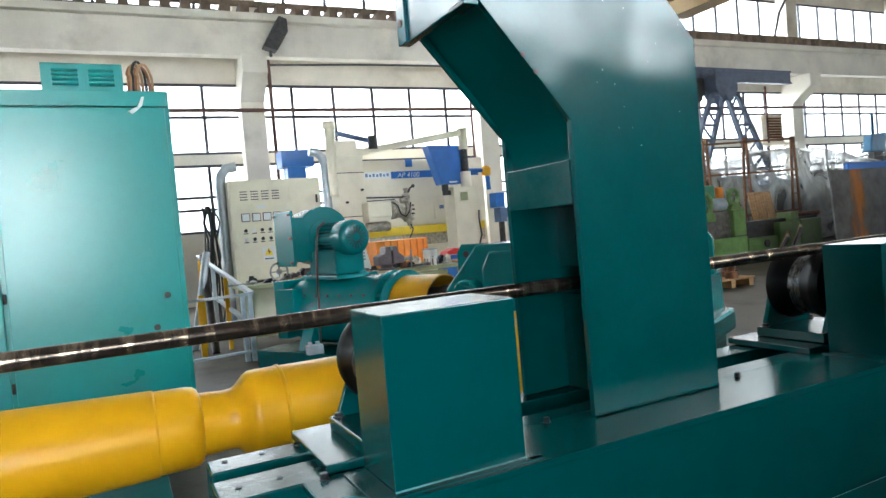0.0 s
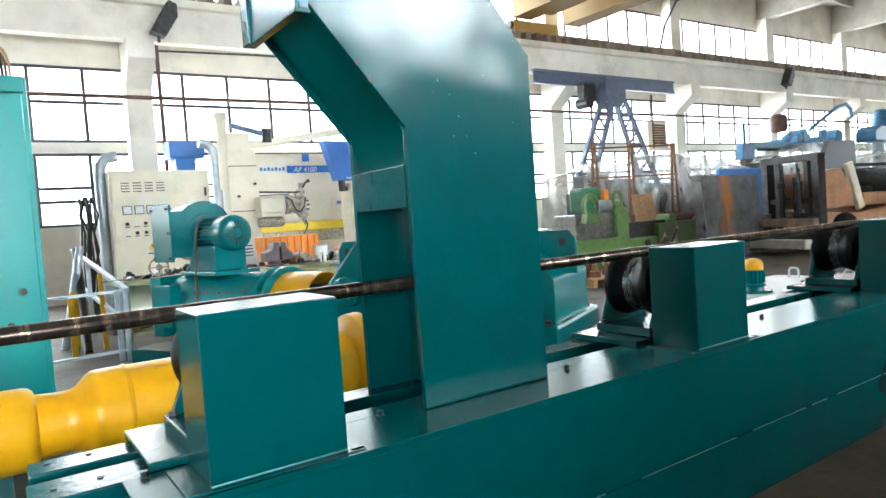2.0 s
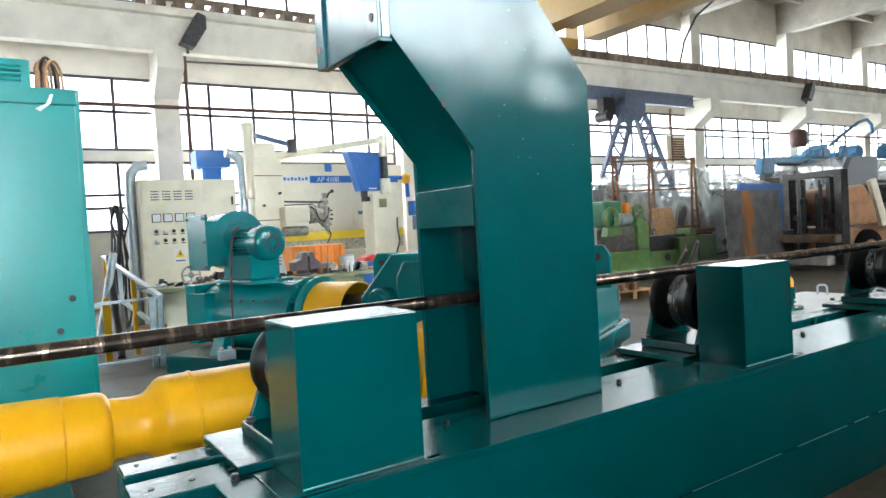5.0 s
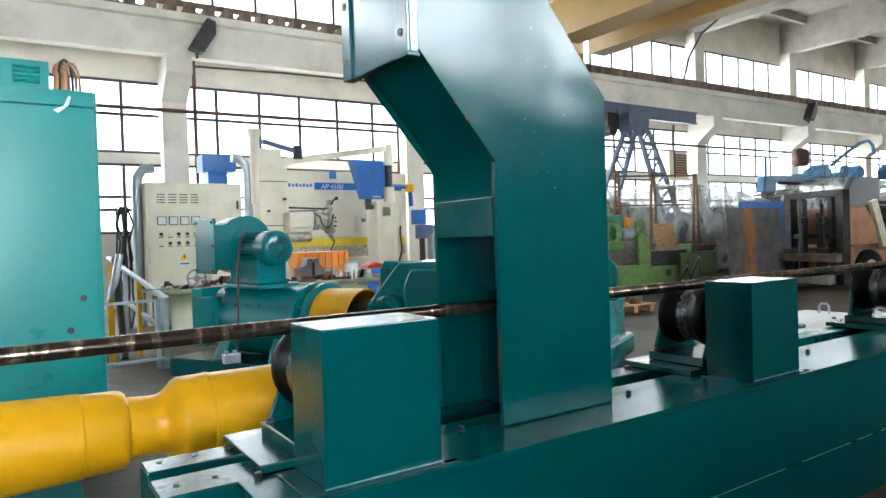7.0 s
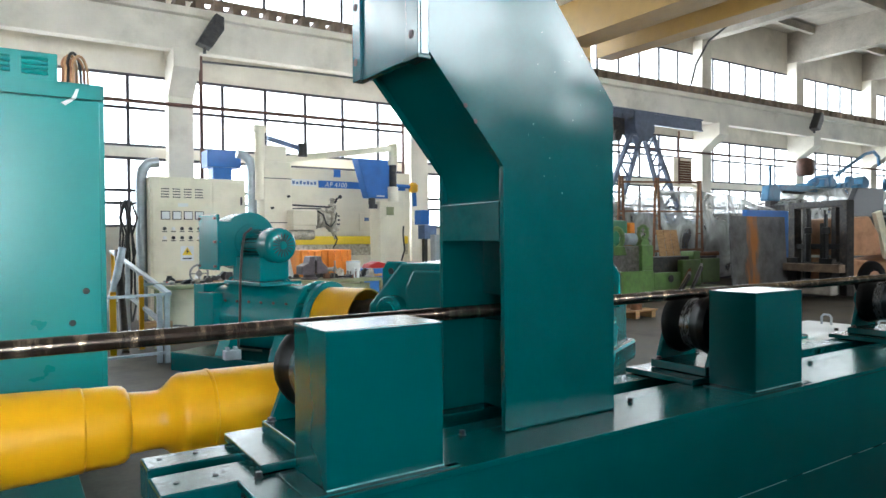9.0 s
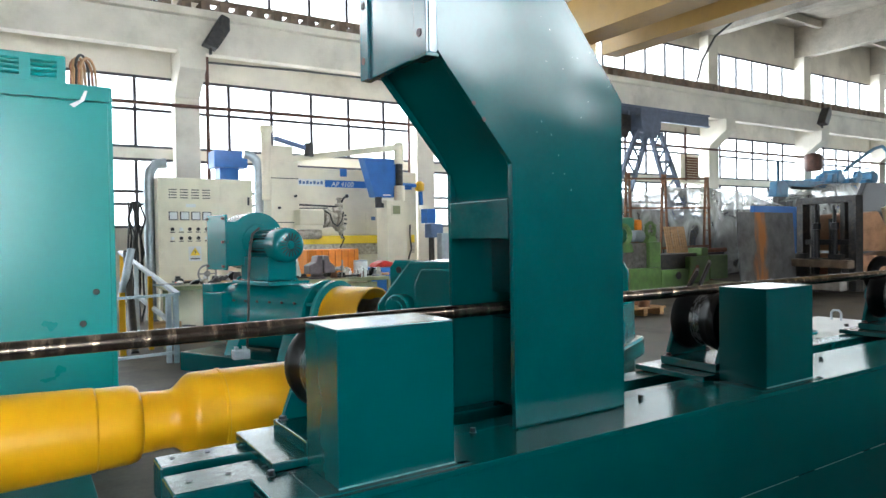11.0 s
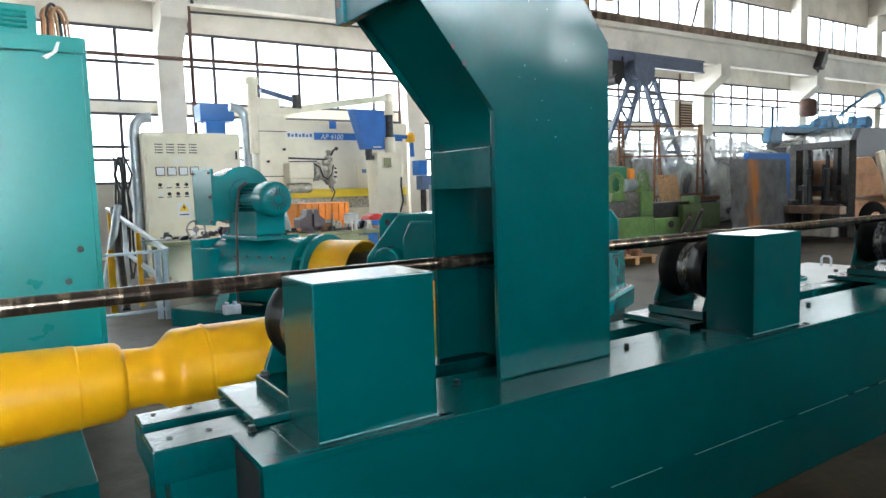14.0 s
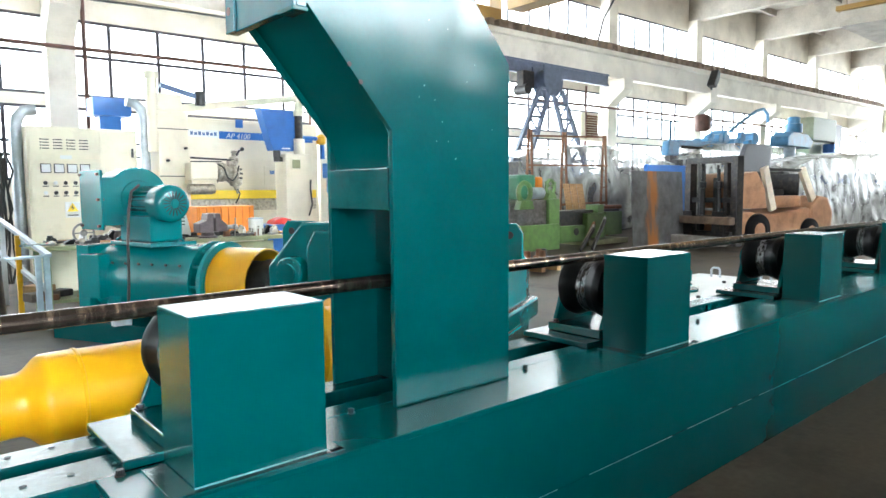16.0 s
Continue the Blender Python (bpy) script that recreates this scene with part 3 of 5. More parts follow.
for x, z, r in ((2.56, 0.78, 0.13), (3.3, 0.75, 0.2), (4.05, 0.72, 0.13)):
    cap = part("bearing_cap", Form().lathe((x, -0.42, z), (0, -1, 0), [(0, r), (0.1, r), (0.115, r * 0.9), (0.12, r * 0.6), (0.14, r * 0.58)], 28), teal_cast, gb)
    for k in range(6):
        a = k * math.pi / 3
        part("cap_bolt", Form().cyl((x + r * 0.8 * math.cos(a), -0.53, z + r * 0.8 * math.sin(a)), (x + r * 0.8 * math.cos(a), -0.55, z + r * 0.8 * math.sin(a)), 0.014, 6), teal_cast, cap)
part("top_cover", Form().box(3.1, 3.75, -0.3, 0.3, 1.191, 1.22, 0.008), teal_cast, gb)
for x in (3.15, 3.7):
    for y in (-0.25, 0.25):
        part("cover_bolt", Form().cyl((x, y, 1.22), (x, y, 1.235), 0.016, 6), teal_cast, gb)
for x, y in ((4.32, -0.5), (4.32, 0.46), (4.1, -0.52), (2.3, -0.5), (3.2, -0.52)):
    part("foot_bolt", Form().lathe((x, y, 0.53), (0, 0, 1), [(0, 0.034), (0.006, 0.034), (0.007, 0.025), (0.03, 0.025)], 6), bolt_black, gb)

# drive motor with blower
mo = thing("drive_motor", (3.02, 7.46, 0), "large teal electric drive motor on a base frame", "motor", rz=RZ)
part("body", Form().lathe((0.05, 0, 0.58), (1, 0, 0), [(0, 0.30), (0.02, 0.345), (0.12, 0.345), (0.13, 0.36), (1.28, 0.36), (1.29, 0.345), (1.3, 0.33)], 48), teal_cast, mo)
for x in (1.3, 1.44):
    part("end_ring", Form().lathe((x, 0, 0.58), (1, 0, 0), [(0, 0.37), (0.01, 0.395), (0.05, 0.395), (0.06, 0.36)], 48), teal_cast, mo)
for k in range(12):
    a = 2 * math.pi * k / 12
    part("ring_rib", Form().bar((1.36, 0.36 * math.cos(a), 0.58 + 0.36 * math.sin(a)), (1.44, 0.36 * math.cos(a), 0.58 + 0.36 * math.sin(a)), 0.03, 0.03), teal_cast, mo)
part("terminal_box", Form().box(-0.12, 0.045, -0.34, 0.3, 0.3, 0.93, 0.012), teal_cast, mo)
part("side_box", Form().box(0.05, 0.3, -0.44, -0.30, 0.42, 0.85, 0.012), teal_cast, mo)
for k in range(6):
    part("body_screw", Form().cyl((0.35 + 0.17 * k, -0.315, 0.76), (0.35 + 0.17 * k, -0.33, 0.768), 0.012, 8), dark_steel, mo)
for x in (0.15, 0.95):
    part("lifting_eye", Form().tube([(x, -0.04 + 0.05 * math.cos(a), 0.94 + 0.05 * math.sin(a)) for a in (2 * math.pi * k / 12 for k in range(13))], 0.012, 8), teal_cast, mo)
for x in (0.3, 1.05):
    for y in (-0.34, 0.34):
        part("foot", Form().prism([(y - 0.09, 0.2), (y + 0.09, 0.2), (y * 0.75 + 0.05, 0.5), (y * 0.75 - 0.05, 0.5)], "x", x, x + 0.16, 0.006), teal_cast, mo)
part("base_frame", Form().box(-0.3, 2.2, -0.5, 0.5, 0.0, 0.2, 0.008), teal, mo)
gd = thing("coupling_guard", (3.02, 7.46, 0), "curved yellow sheet guard over the motor coupling", "machine guard", rz=RZ)
arc = [(0.34 * math.cos(a), 0.58 + 0.34 * math.sin(a)) for a in (math.pi * (-0.12 + 1.24 * k / 24) for k in range(25))]
arc2 = [(0.325 * math.cos(a), 0.58 + 0.325 * math.sin(a)) for a in (math.pi * (1.12 - 1.24 * k / 24) for k in range(25))]
g = Form().prism(arc + arc2, "x", 1.51, 1.95)
for fc in g.bm.faces:
    fc.smooth = len(fc.verts) == 4 and abs(fc.normal.x) < 0.1
part("shell", g, yellow, gd)
part("stand", Form().box(1.55, 1.92, -0.35, -0.33, 0.2, 0.47).box(1.55, 1.92, 0.33, 0.35, 0.2, 0.47), yellow, gd)
cp = thing("shaft_coupling", (3.02, 7.46, 0), "dark steel shaft coupling under the yellow guard", "coupling", rz=RZ)
part("hub", Form().lathe((1.5, 0, 0.58), (1, 0, 0), [(0, 0.09), (0.25, 0.09), (0.26, 0.22), (0.45, 0.22), (0.46, 0.24), (0.6, 0.24), (0.61, 0.1), (0.78, 0.1)], 28), dark_steel, cp)

bl = thing("blower", (3.161, 7.492, 0), "teal centrifugal blower with finned motor on top of the drive motor", "blower", rz=-79)
part("flange", Form().box(-0.09, 0.36, -0.405, -0.38, 1.08, 1.67, 0.004), teal_cast, bl)
part("intake_duct", Form().box(-0.04, 0.31, -0.379, -0.2, 1.12, 1.6, 0.012), teal_cast, bl)
part("drum", Form().lathe((-0.05, 0, 1.38), (1, 0, 0), [(0, 0.29), (0.01, 0.31), (0.33, 0.315), (0.338, 0.322), (0.35, 0.322), (0.358, 0.312), (0.362, 0.19), (0.375, 0.185), (0.378, 0.12)], 56), teal_cast, bl)
part("outlet", Form().box(0.22, 0.82, -0.17, 0.17, 0.966, 1.22, 0.02), teal_cast, bl)
part("outlet_flange", Form().box(0.15, 0.95, -0.24, 0.24, 0.925, 0.965, 0.005), teal_cast, bl)
fm = part("fan_motor", Form().lathe((0.3, 0, 1.34), (1, 0, 0), [(0, 0.1), (0.05, 0.135), (0.48, 0.135), (0.49, 0.13)], 32), teal_cast, bl)
for k in range(26):
    a = 2 * math.pi * k / 26
    y, z = 0.15 * math.cos(a), 1.34 + 0.15 * math.sin(a)
    part("cooling_fin", Form().box(0.4, 0.76, y - 0.024, y + 0.024, z - 0.005, z + 0.005, 0, Matrix.Rotation(a, 4, "X")), teal_cast, fm)
cow = part("fan_cowl", Form().lathe((0.76, 0, 1.34), (1, 0, 0), [(0, 0.165), (0.005, 0.182), (0.16, 0.182), (0.19, 0.176), (0.215, 0.158), (0.228, 0.13), (0.23, 0.03)], 40), teal_cast, bl)
for k in range(18):
    a = 2 * math.pi * k / 18
    part("grille_slot", Form().bar((0.991, 0.045 * math.cos(a), 1.34 + 0.045 * math.sin(a)), (0.987, 0.12 * math.cos(a), 1.34 + 0.12 * math.sin(a)), 0.014, 0.008), dark_mat, cow)
part("grille_hub", Form().cyl((0.985, 0, 1.34), (0.998, 0, 1.34), 0.03, 14), teal_cast, cow)
for x, z in ((-0.05, 1.12), (0.32, 1.12), (-0.05, 1.63), (0.32, 1.63), (0.32, 1.38)):
    part("flange_bolt", Form().cyl((x, -0.43, z), (x, -0.36, z), 0.014, 6), dark_steel, bl)
solo("blower_cable", Form().tube([(3.13, 6.86, 1.52), (3.04, 6.8, 1.46), (2.99, 6.74, 1.27), (2.96, 6.7, 0.98), (2.95, 6.7, 0.58), (2.94, 6.72, 0.34), (2.94, 6.74, 0.19)], 0.012, 8), cable_mats[2], "black cable hanging from the blower motor", "cable")
solo("terminal_block", Form().box(2.78, 2.94, 6.62, 6.72, 0.2, 0.29, 0.004).box(2.8, 2.83, 6.64, 6.7, 0.29, 0.32).box(2.88, 2.91, 6.64, 6.7, 0.29, 0.32), galv, "small white terminal block on the motor base", "terminal block")

# ---- railing, bench and the machines behind ----
rl = thing("railing", (2.45, 8.4, 0), "galvanised and yellow steel railing beside the bench", "railing")
for x, y, zt, m in ((2.50, 8.0, 0.78, galv), (2.43, 8.05, 0.78, galv), (2.42, 9.2, 0.95, yellow), (2.40, 10.2, 1.08, galv), (2.36, 11.4, 1.2, yellow)):
    part("post", Form().bar((x, y, 0), (x, y, zt), 0.055, 0.055), m, rl)
part("top_rail", Form().bar((2.52, 7.98, 0.79), (2.36, 11.6, 1.24), 0.06, 0.04), galv, rl)
part("middle_rail", Form().bar((2.5, 8.0, 0.42), (2.36, 11.6, 0.75), 0.05, 0.04), galv, rl)
part("cross_rail", Form().bar((1.5, 8.0, 0.77), (2.5, 8.0, 0.785), 0.035, 0.03), galv, rl)
part("low_cross_rail", Form().bar((1.5, 8.0, 0.1), (2.5, 8.0, 0.12), 0.035, 0.03), galv, rl)
for x0, y0, z0, x1, y1, z1, m in ((2.2, 9.0, 0.0, 2.28, 10.2, 1.25, dark_steel), (2.0, 9.6, 0.0, 2.3, 9.9, 1.3, galv)):
    solo("leaning_pipe", Form().cyl((x0, y0, z0), (x1, y1, z1), 0.05, 14), m, "steel pipe leaning against the railing", "pipe", group="leaning pipes")
for x, y in ((2.05, 8.9), (2.15, 9.7)):
    part("leg", Form().bar((x, y, 0), (x, y, 0.72), 0.07, 0.05), yellow, rl, "yellow painted post")

wb = thing("workbench", (4.0, 8.9, 0), "worn olive workbench loaded with tools and parts", "workbench")
part("top", Form().box(2.48, 5.5, 8.4, 9.2, 0.80, 0.85, 0.006), olive, wb)
part("lower_shelf", Form().box(2.56, 5.58, 8.45, 9.15, 0.2, 0.24, 0.004), olive, wb)
part("back_panel", Form().box(2.58, 5.56, 9.12, 9.15, 0.242, 0.798), beige, wb)
for x in (2.56, 4.0, 5.5):
    for y in (8.44, 9.1):
        part("leg", Form().box(x, x + 0.06, y, y + 0.05, 0, 0.8), olive, wb)
part("drawer", Form().box(4.6, 5.3, 8.40, 8.44, 0.58, 0.78, 0.004), olive, wb)
random.seed(4)
kinds = [(dark_steel, "oily dark steel part lying on the bench"), (worn_steel, "bright steel tool lying on the bench"), (red_plastic, "small red box lying on the bench"), (wood, "rag brown part lying on the bench")]
for k in range(60):
    x = random.uniform(2.6, 5.5)
    y = random.uniform(8.45, 8.95)
    low = k % 4 == 3
    z = 0.24 if low else 0.85
    m, lab = kinds[2] if k in (5, 17) else kinds[random.choice((0, 0, 0, 1, 1, 3))]
    f = Form()
    w, d, h = random.uniform(0.03, 0.1), random.uniform(0.03, 0.08), random.uniform(0.02, 0.09)
    style = k % 3
    turn = Matrix.Rotation(random.uniform(0, 3), 4, "Z")
    if style == 0:
        f.box(x - w, x + w, y - d, y + d, z, z + h, 0.006, turn)
    elif style == 1:
        f.lathe((x, y, z), (0, 0, 1), [(0, d), (h * 0.3, d), (h * 0.35, d * 0.6), (h, d * 0.55), (h + 0.01, d * 0.4)], 14)
    else:
        a = random.uniform(0, 3)
        f.cyl((x, y, z + 0.02), (x + 2.2 * w * math.cos(a), y + w * math.sin(a), z + 0.02), 0.02, 10)
    solo("bench_part", f, m, lab, "tool", group="parts on the bench")
vi = thing("bench_vice", (4.45, 8.55, 0.85), "dark cast bench vice bolted to the bench", "vice")
vice_iron = material("purple_brown_cast_iron", (0.10, 0.075, 0.08), 0.45, 0.2, spots=0.3, scale=14, bump=0.006)
part("base", Form().lathe((4.45, 8.55, 0.851), (0, 0, 1), [(0, 0.12), (0.02, 0.12), (0.03, 0.09), (0.07, 0.08)], 20), vice_iron, vi)
part("jaw_body", Form().prism([(4.30, 0.921), (4.49, 0.921), (4.49, 1.17), (4.42, 1.17), (4.40, 1.08), (4.30, 1.04)], "y", 8.44, 8.66, 0.012), vice_iron, vi)
part("moving_jaw", Form().prism([(4.515, 0.93), (4.68, 0.93), (4.68, 1.02), (4.60, 1.09), (4.585, 1.17), (4.515, 1.17)], "y", 8.45, 8.65, 0.012), vice_iron, vi)
part("jaw_plate", Form().box(4.491, 4.514, 8.44, 8.66, 1.11, 1.172), worn_steel, vi)
part("screw", Form().cyl((4.68, 8.55, 0.98), (4.83, 8.55, 0.98), 0.028, 14).ball((4.82, 8.55, 0.98), 0.042), worn_steel, vi)
part("handle", Form().cyl((4.81, 8.53, 0.86), (4.81, 8.5, 1.1), 0.011, 8), worn_steel, vi)
random.seed(12)
for k in range(46):
    x, y = random.uniform(2.45, 3.95) if k < 30 else random.uniform(4.7, 5.55), random.uniform(8.5, 9.0)
    if k >= 30:
        y = random.uniform(8.46, 8.8)
    r, h = random.uniform(0.025, 0.06), random.uniform(0.05, 0.16)
    f = Form()
    if k % 4 == 0:
        f.lathe((x, y, 0.851), (0, 0, 1), [(0, r), (h * 0.7, r), (h * 0.75, r * 0.8), (h, r * 0.8)], 14)
        solo("bench_jar", f, random.choice((worn_steel, white_paint, dark_steel)), "small tin or fitting standing on the bench", "tin", group="tins on the bench")
    elif k % 4 == 1:
        a = random.uniform(-0.6, 0.6)
        f.bar((x - 0.16 * math.cos(a), y - 0.16 * math.sin(a), 0.87), (x + 0.16 * math.cos(a), y + 0.16 * math.sin(a), 0.875), 0.03, 0.024)
        f.ball((x + 0.16 * math.cos(a), y + 0.16 * math.sin(a), 0.882), 0.03, (1, 1, 0.7), 1)
        solo("spanner", f, random.choice((worn_steel, dark_steel)), "heavy steel spanner lying on the bench", "tool", group="spanners on the bench")
    else:
        f.prism([(x - r * 1.4, 0.851), (x + r * 1.5, 0.851), (x + r, 0.851 + h * 0.8), (x + r * 0.2, 0.851 + h), (x - r, 0.851 + h * 0.5)], "y", y - r, y + r, 0.006)
        solo("casting_part", f, random.choice((dark_steel, dark_steel, rust, black_rubber, stained_metal)), "oily machine casting lying on the bench", "machine part", group="castings on the bench")
for k in range(14):
    x, y = random.uniform(2.5, 4.0), random.uniform(8.5, 8.9)
    w, h = random.uniform(0.08, 0.18), random.uniform(0.06, 0.16)
    f = Form().box(x - w, x + w, y - 0.1, y + 0.1, 0.241, 0.241 + h, 0.012, Matrix.Rotation(random.uniform(0, 3), 4, "Z"))
    solo("scrap_box", f, random.choice((wood, rust, dark_steel, packer_timber)), "brown box of scrap on the shelf under the bench", "box", group="boxes under the bench")
solo("fan_wheel", Form().tube([(3.0 + 0.11 * math.cos(a), 8.6, 0.98 + 0.11 * math.sin(a)) for a in (2 * math.pi * k / 20 for k in range(21))], 0.012, 8).ball((3.0, 8.6, 0.98), 0.04).bar((2.9, 8.6, 0.98), (3.1, 8.6, 0.98), 0.015).bar((3.0, 8.6, 0.86), (3.0, 8.6, 1.09), 0.015).box(2.94, 3.06, 8.55, 8.65, 0.851, 0.875), worn_steel, "bare metal fan guard standing on the bench", "tool")
ob_ = thing("orange_crate", (5.3, 9.5, 0), "orange ribbed plastic crate behind the bench", "crate")
part("body", Form().box(4.62, 5.47, 9.35, 9.8, 0.72, 1.24, 0.01), orange, ob_)
for k in range(8):
    part("rib", Form().box(4.64 + 0.107 * k, 4.67 + 0.107 * k, 9.325, 9.349, 0.74, 1.22, 0.004), orange, ob_)
part("stand", Form().box(4.64, 5.45, 9.37, 9.78, 0.0, 0.72), olive, ob_)
can = thing("paint_can", (5.32, 9.0, 0.85), "white paint can with lid on the bench", "can")
part("body", Form().lathe((5.32, 8.98, 0.851), (0, 0, 1), [(0, 0.1), (0.005, 0.105), (0.2, 0.105), (0.205, 0.1)], 24), white_paint, can)
part("lid", Form().lathe((5.32, 8.98, 1.056), (0, 0, 1), [(0, 0.108), (0.015, 0.108), (0.018, 0.09)], 24), galv, can)
sh2 = thing("paper_sheet", (4.3, 9.15, 0.85), "white notice sheet propped behind the vice", "sheet")
part("board", Form().prism([(4.2, 0.851), (4.46, 0.851), (4.38, 1.2), (4.24, 1.24)], "y", 9.15, 9.16), white_paint, sh2)
for k in range(4):
    part("text_bar", Form().box(4.26, 4.37, 9.146, 9.149, 1.0 + 0.045 * k, 1.015 + 0.045 * k), ink, sh2)

# control cabinet
cc = thing("control_cabinet", (3.85, 12.6, 0), "beige steel control cabinet with meters, lamps and switches", "cabinet")
part("body", Form().box(3.06, 4.72, 12.32, 12.9, 0.0, 2.52, 0.01), beige, cc)
door = part("door", Form().box(3.1, 4.09, 12.30, 12.318, 0.1, 2.47, 0.006), beige, cc)
part("side_door", Form().box(4.12, 4.60, 12.30, 12.318, 0.1, 2.47, 0.006), beige, cc)
part("handle", Form().box(4.62, 4.65, 12.28, 12.318, 2.05, 2.2, 0.004), ink, cc)
for k in range(4):
    x = 3.23 + 0.19 * k
    mt = part("meter", Form().box(x, x + 0.15, 12.27, 12.298, 1.77, 1.92, 0.004), ink, door, "square panel meter with white dial")
    part("dial", Form().box(x + 0.012, x + 0.138, 12.264, 12.269, 1.782, 1.908), white_paint, cc, "white meter dial")
    for j in range(4):
        z = 2.31 - 0.048 * j
        part("lamp", Form().cyl((x + 0.02, 12.285, z), (x + 0.02, 12.299, z), 0.012, 10), dark_steel, door)
        part("label_bar", Form().box(x + 0.04, x + 0.14, 12.294, 12.299, z - 0.008, z + 0.008), ink, door)
part("brand_plate", Form().box(3.52, 3.69, 12.293, 12.299, 2.0, 2.06), white_paint, door)
for r, z in enumerate((1.61, 1.45)):
    for k in range(5):
        x = 3.29 + 0.145 * k
        sw = part("switch", Form().lathe((x, 12.3, z), (0, -1, 0), [(0, 0.032), (0.008, 0.032), (0.01, 0.022), (0.03, 0.02)], 14), white_paint if (k + r) % 4 == 1 else ink, door)
        part("label_bar", Form().box(x - 0.04, x + 0.04, 12.294, 12.299, z - 0.06, z - 0.045), ink, door)
ws = thing("warning_sign", (3.67, 12.28, 1.16), "square white sign with a yellow electric warning triangle", "sign")
part("plate", Form().box(3.55, 3.77, 12.288, 12.294, 1.04, 1.3), white_paint, ws)
part("triangle", Form().prism([(3.575, 1.14), (3.745, 1.14), (3.66, 1.285)], "y", 12.282, 12.286), material("sign_yellow", (0.85, 0.6, 0.02), 0.4, bump=0), ws)
part("flash", Form().prism([(3.665, 1.255), (3.635, 1.2), (3.66, 1.2), (3.65, 1.155), (3.69, 1.21), (3.665, 1.21)], "y", 12.278, 12.281), ink, ws)
part("text_bar", Form().box(3.58, 3.74, 12.283, 12.287, 1.07, 1.09), ink, ws)
for x, y in ((2.98, 12.7), (5.12, 13.2)):
    f = Form()
    h = 2.78 if x < 4 else 3.0
    f.tube([(x, y, 0), (x, y, h - 0.3), (x + 0.03, y, h - 0.12), (x + 0.12, y, h), (x + 0.3, y, h + 0.03)] if x < 4 else [(x, y, 0), (x, y, h - 0.2), (x - 0.04, y, h), (x - 0.15, y, h + 0.1), (x - 0.3, y, h + 0.12)], 0.09, 14)
    solo("ventilation_duct", f, galv, "bent galvanised ventilation pipe beside the cabinet", "pipe", group="ventilation pipes")
random.seed(9)
for k in range(9):
    x = 2.72 + random.uniform(-0.12, 0.12)
    pts = [(x + random.uniform(-0.05, 0.05), 12.5 + random.uniform(-0.1, 0.1), 2.1 - 0.3 * i) for i in range(8)]
    solo("hanging_cable", Form().tube(pts, 0.018, 6), cable_mats[2], "black cables hanging in a tangle on the wall", "cable", group="hanging cables")
pl = thing("blue_unit", (4.6, 14.5, 0), "blue sheet metal unit behind the control cabinet", "machine")
part("head", Form().box(4.5, 5.2, 14.2, 14.7, 2.95, 3.3, 0.01), blue, pl)
part("stem", Form().box(4.62, 5.02, 14.25, 14.65, 0.0, 2.948, 0.01), blue, pl)

# turret milling column
mc = thing("milling_machine", (5.55, 13.2, 0), "cream milling machine with a worn spindle head", "milling machine")
part("column", Form().box(5.27, 5.84, 12.9, 13.7, 0.0, 2.98, 0.02), cream, mc)
part("column_seam", Form().box(5.268, 5.842, 12.893, 12.899, 2.63, 2.645), dark_steel, mc)
part("lower_seam", Form().box(5.268, 5.842, 12.893, 12.899, 1.74, 1.755), dark_steel, mc)
part("knob", Form().cyl((5.76, 12.82, 2.28), (5.76, 12.9, 2.28), 0.025, 8), dark_steel, mc)
part("lower_knob", Form().cyl((5.42, 12.82, 2.04), (5.42, 12.9, 2.04), 0.025, 8), dark_steel, mc)
part("top_block", Form().box(5.3, 5.76, 12.95, 13.6, 2.982, 3.3, 0.02), cream, mc)
part("mast", Form().cyl((5.22, 13.0, 2.2), (5.22, 13.0, 3.55), 0.1, 16), cream, mc)
part("mast_cap", Form().cyl((5.22, 13.0, 3.55), (5.22, 13.0, 3.68), 0.13, 16), cream, mc)
part("spindle_arm", Form().box(5.73, 6.25, 12.55, 12.9, 1.68, 2.0, 0.03), cream, mc)
part("lower_spindle", Form().cyl((5.73, 12.72, 1.5), (6.19, 12.72, 1.5), 0.1, 18).cyl((6.19, 12.72, 1.5), (6.23, 12.72, 1.5), 0.085, 18), stained_metal, mc)
part("arm_underside", Form().box(5.73, 6.21, 12.53, 12.9, 1.6, 1.678, 0.01), cream, mc)
hd = part("head", Form().lathe((6.25, 12.68, 1.84), (1, 0, -0.12), [(0, 0.12), (0.02, 0.2), (0.06, 0.21), (0.07, 0.17), (0.28, 0.165), (0.3, 0.2), (0.4, 0.21), (0.44, 0.15), (0.46, 0.06)], 26), stained_metal, mc, "stained bare metal spindle head")
part("clamp_ring", Form().lathe((6.35, 12.68, 1.83), (1, 0, -0.12), [(0, 0.16), (0.01, 0.19), (0.05, 0.19), (0.06, 0.16)], 26), stained_metal, hd)
for k in range(5):
    a = math.pi * (0.8 + 0.18 * k)
    part("head_bolt", Form().cyl((6.63, 12.68 + 0.16 * math.cos(a), 1.8 + 0.16 * math.sin(a)), (6.73, 12.68 + 0.16 * math.cos(a), 1.79 + 0.16 * math.sin(a)), 0.02, 8), dark_steel, hd)
part("top_motor", Form().lathe((6.61, 12.66, 1.98), (0.1, 0, 1), [(0, 0.07), (0.06, 0.09), (0.14, 0.085), (0.16, 0.05), (0.22, 0.045), (0.23, 0.07), (0.27, 0.06)], 16), stained_metal, mc)
part("side_motor", Form().lathe((6.45, 12.6, 2.0), (1, -0.2, 0.05), [(0, 0.04), (0.02, 0.07), (0.16, 0.07), (0.18, 0.04)], 14), stained_metal, mc)
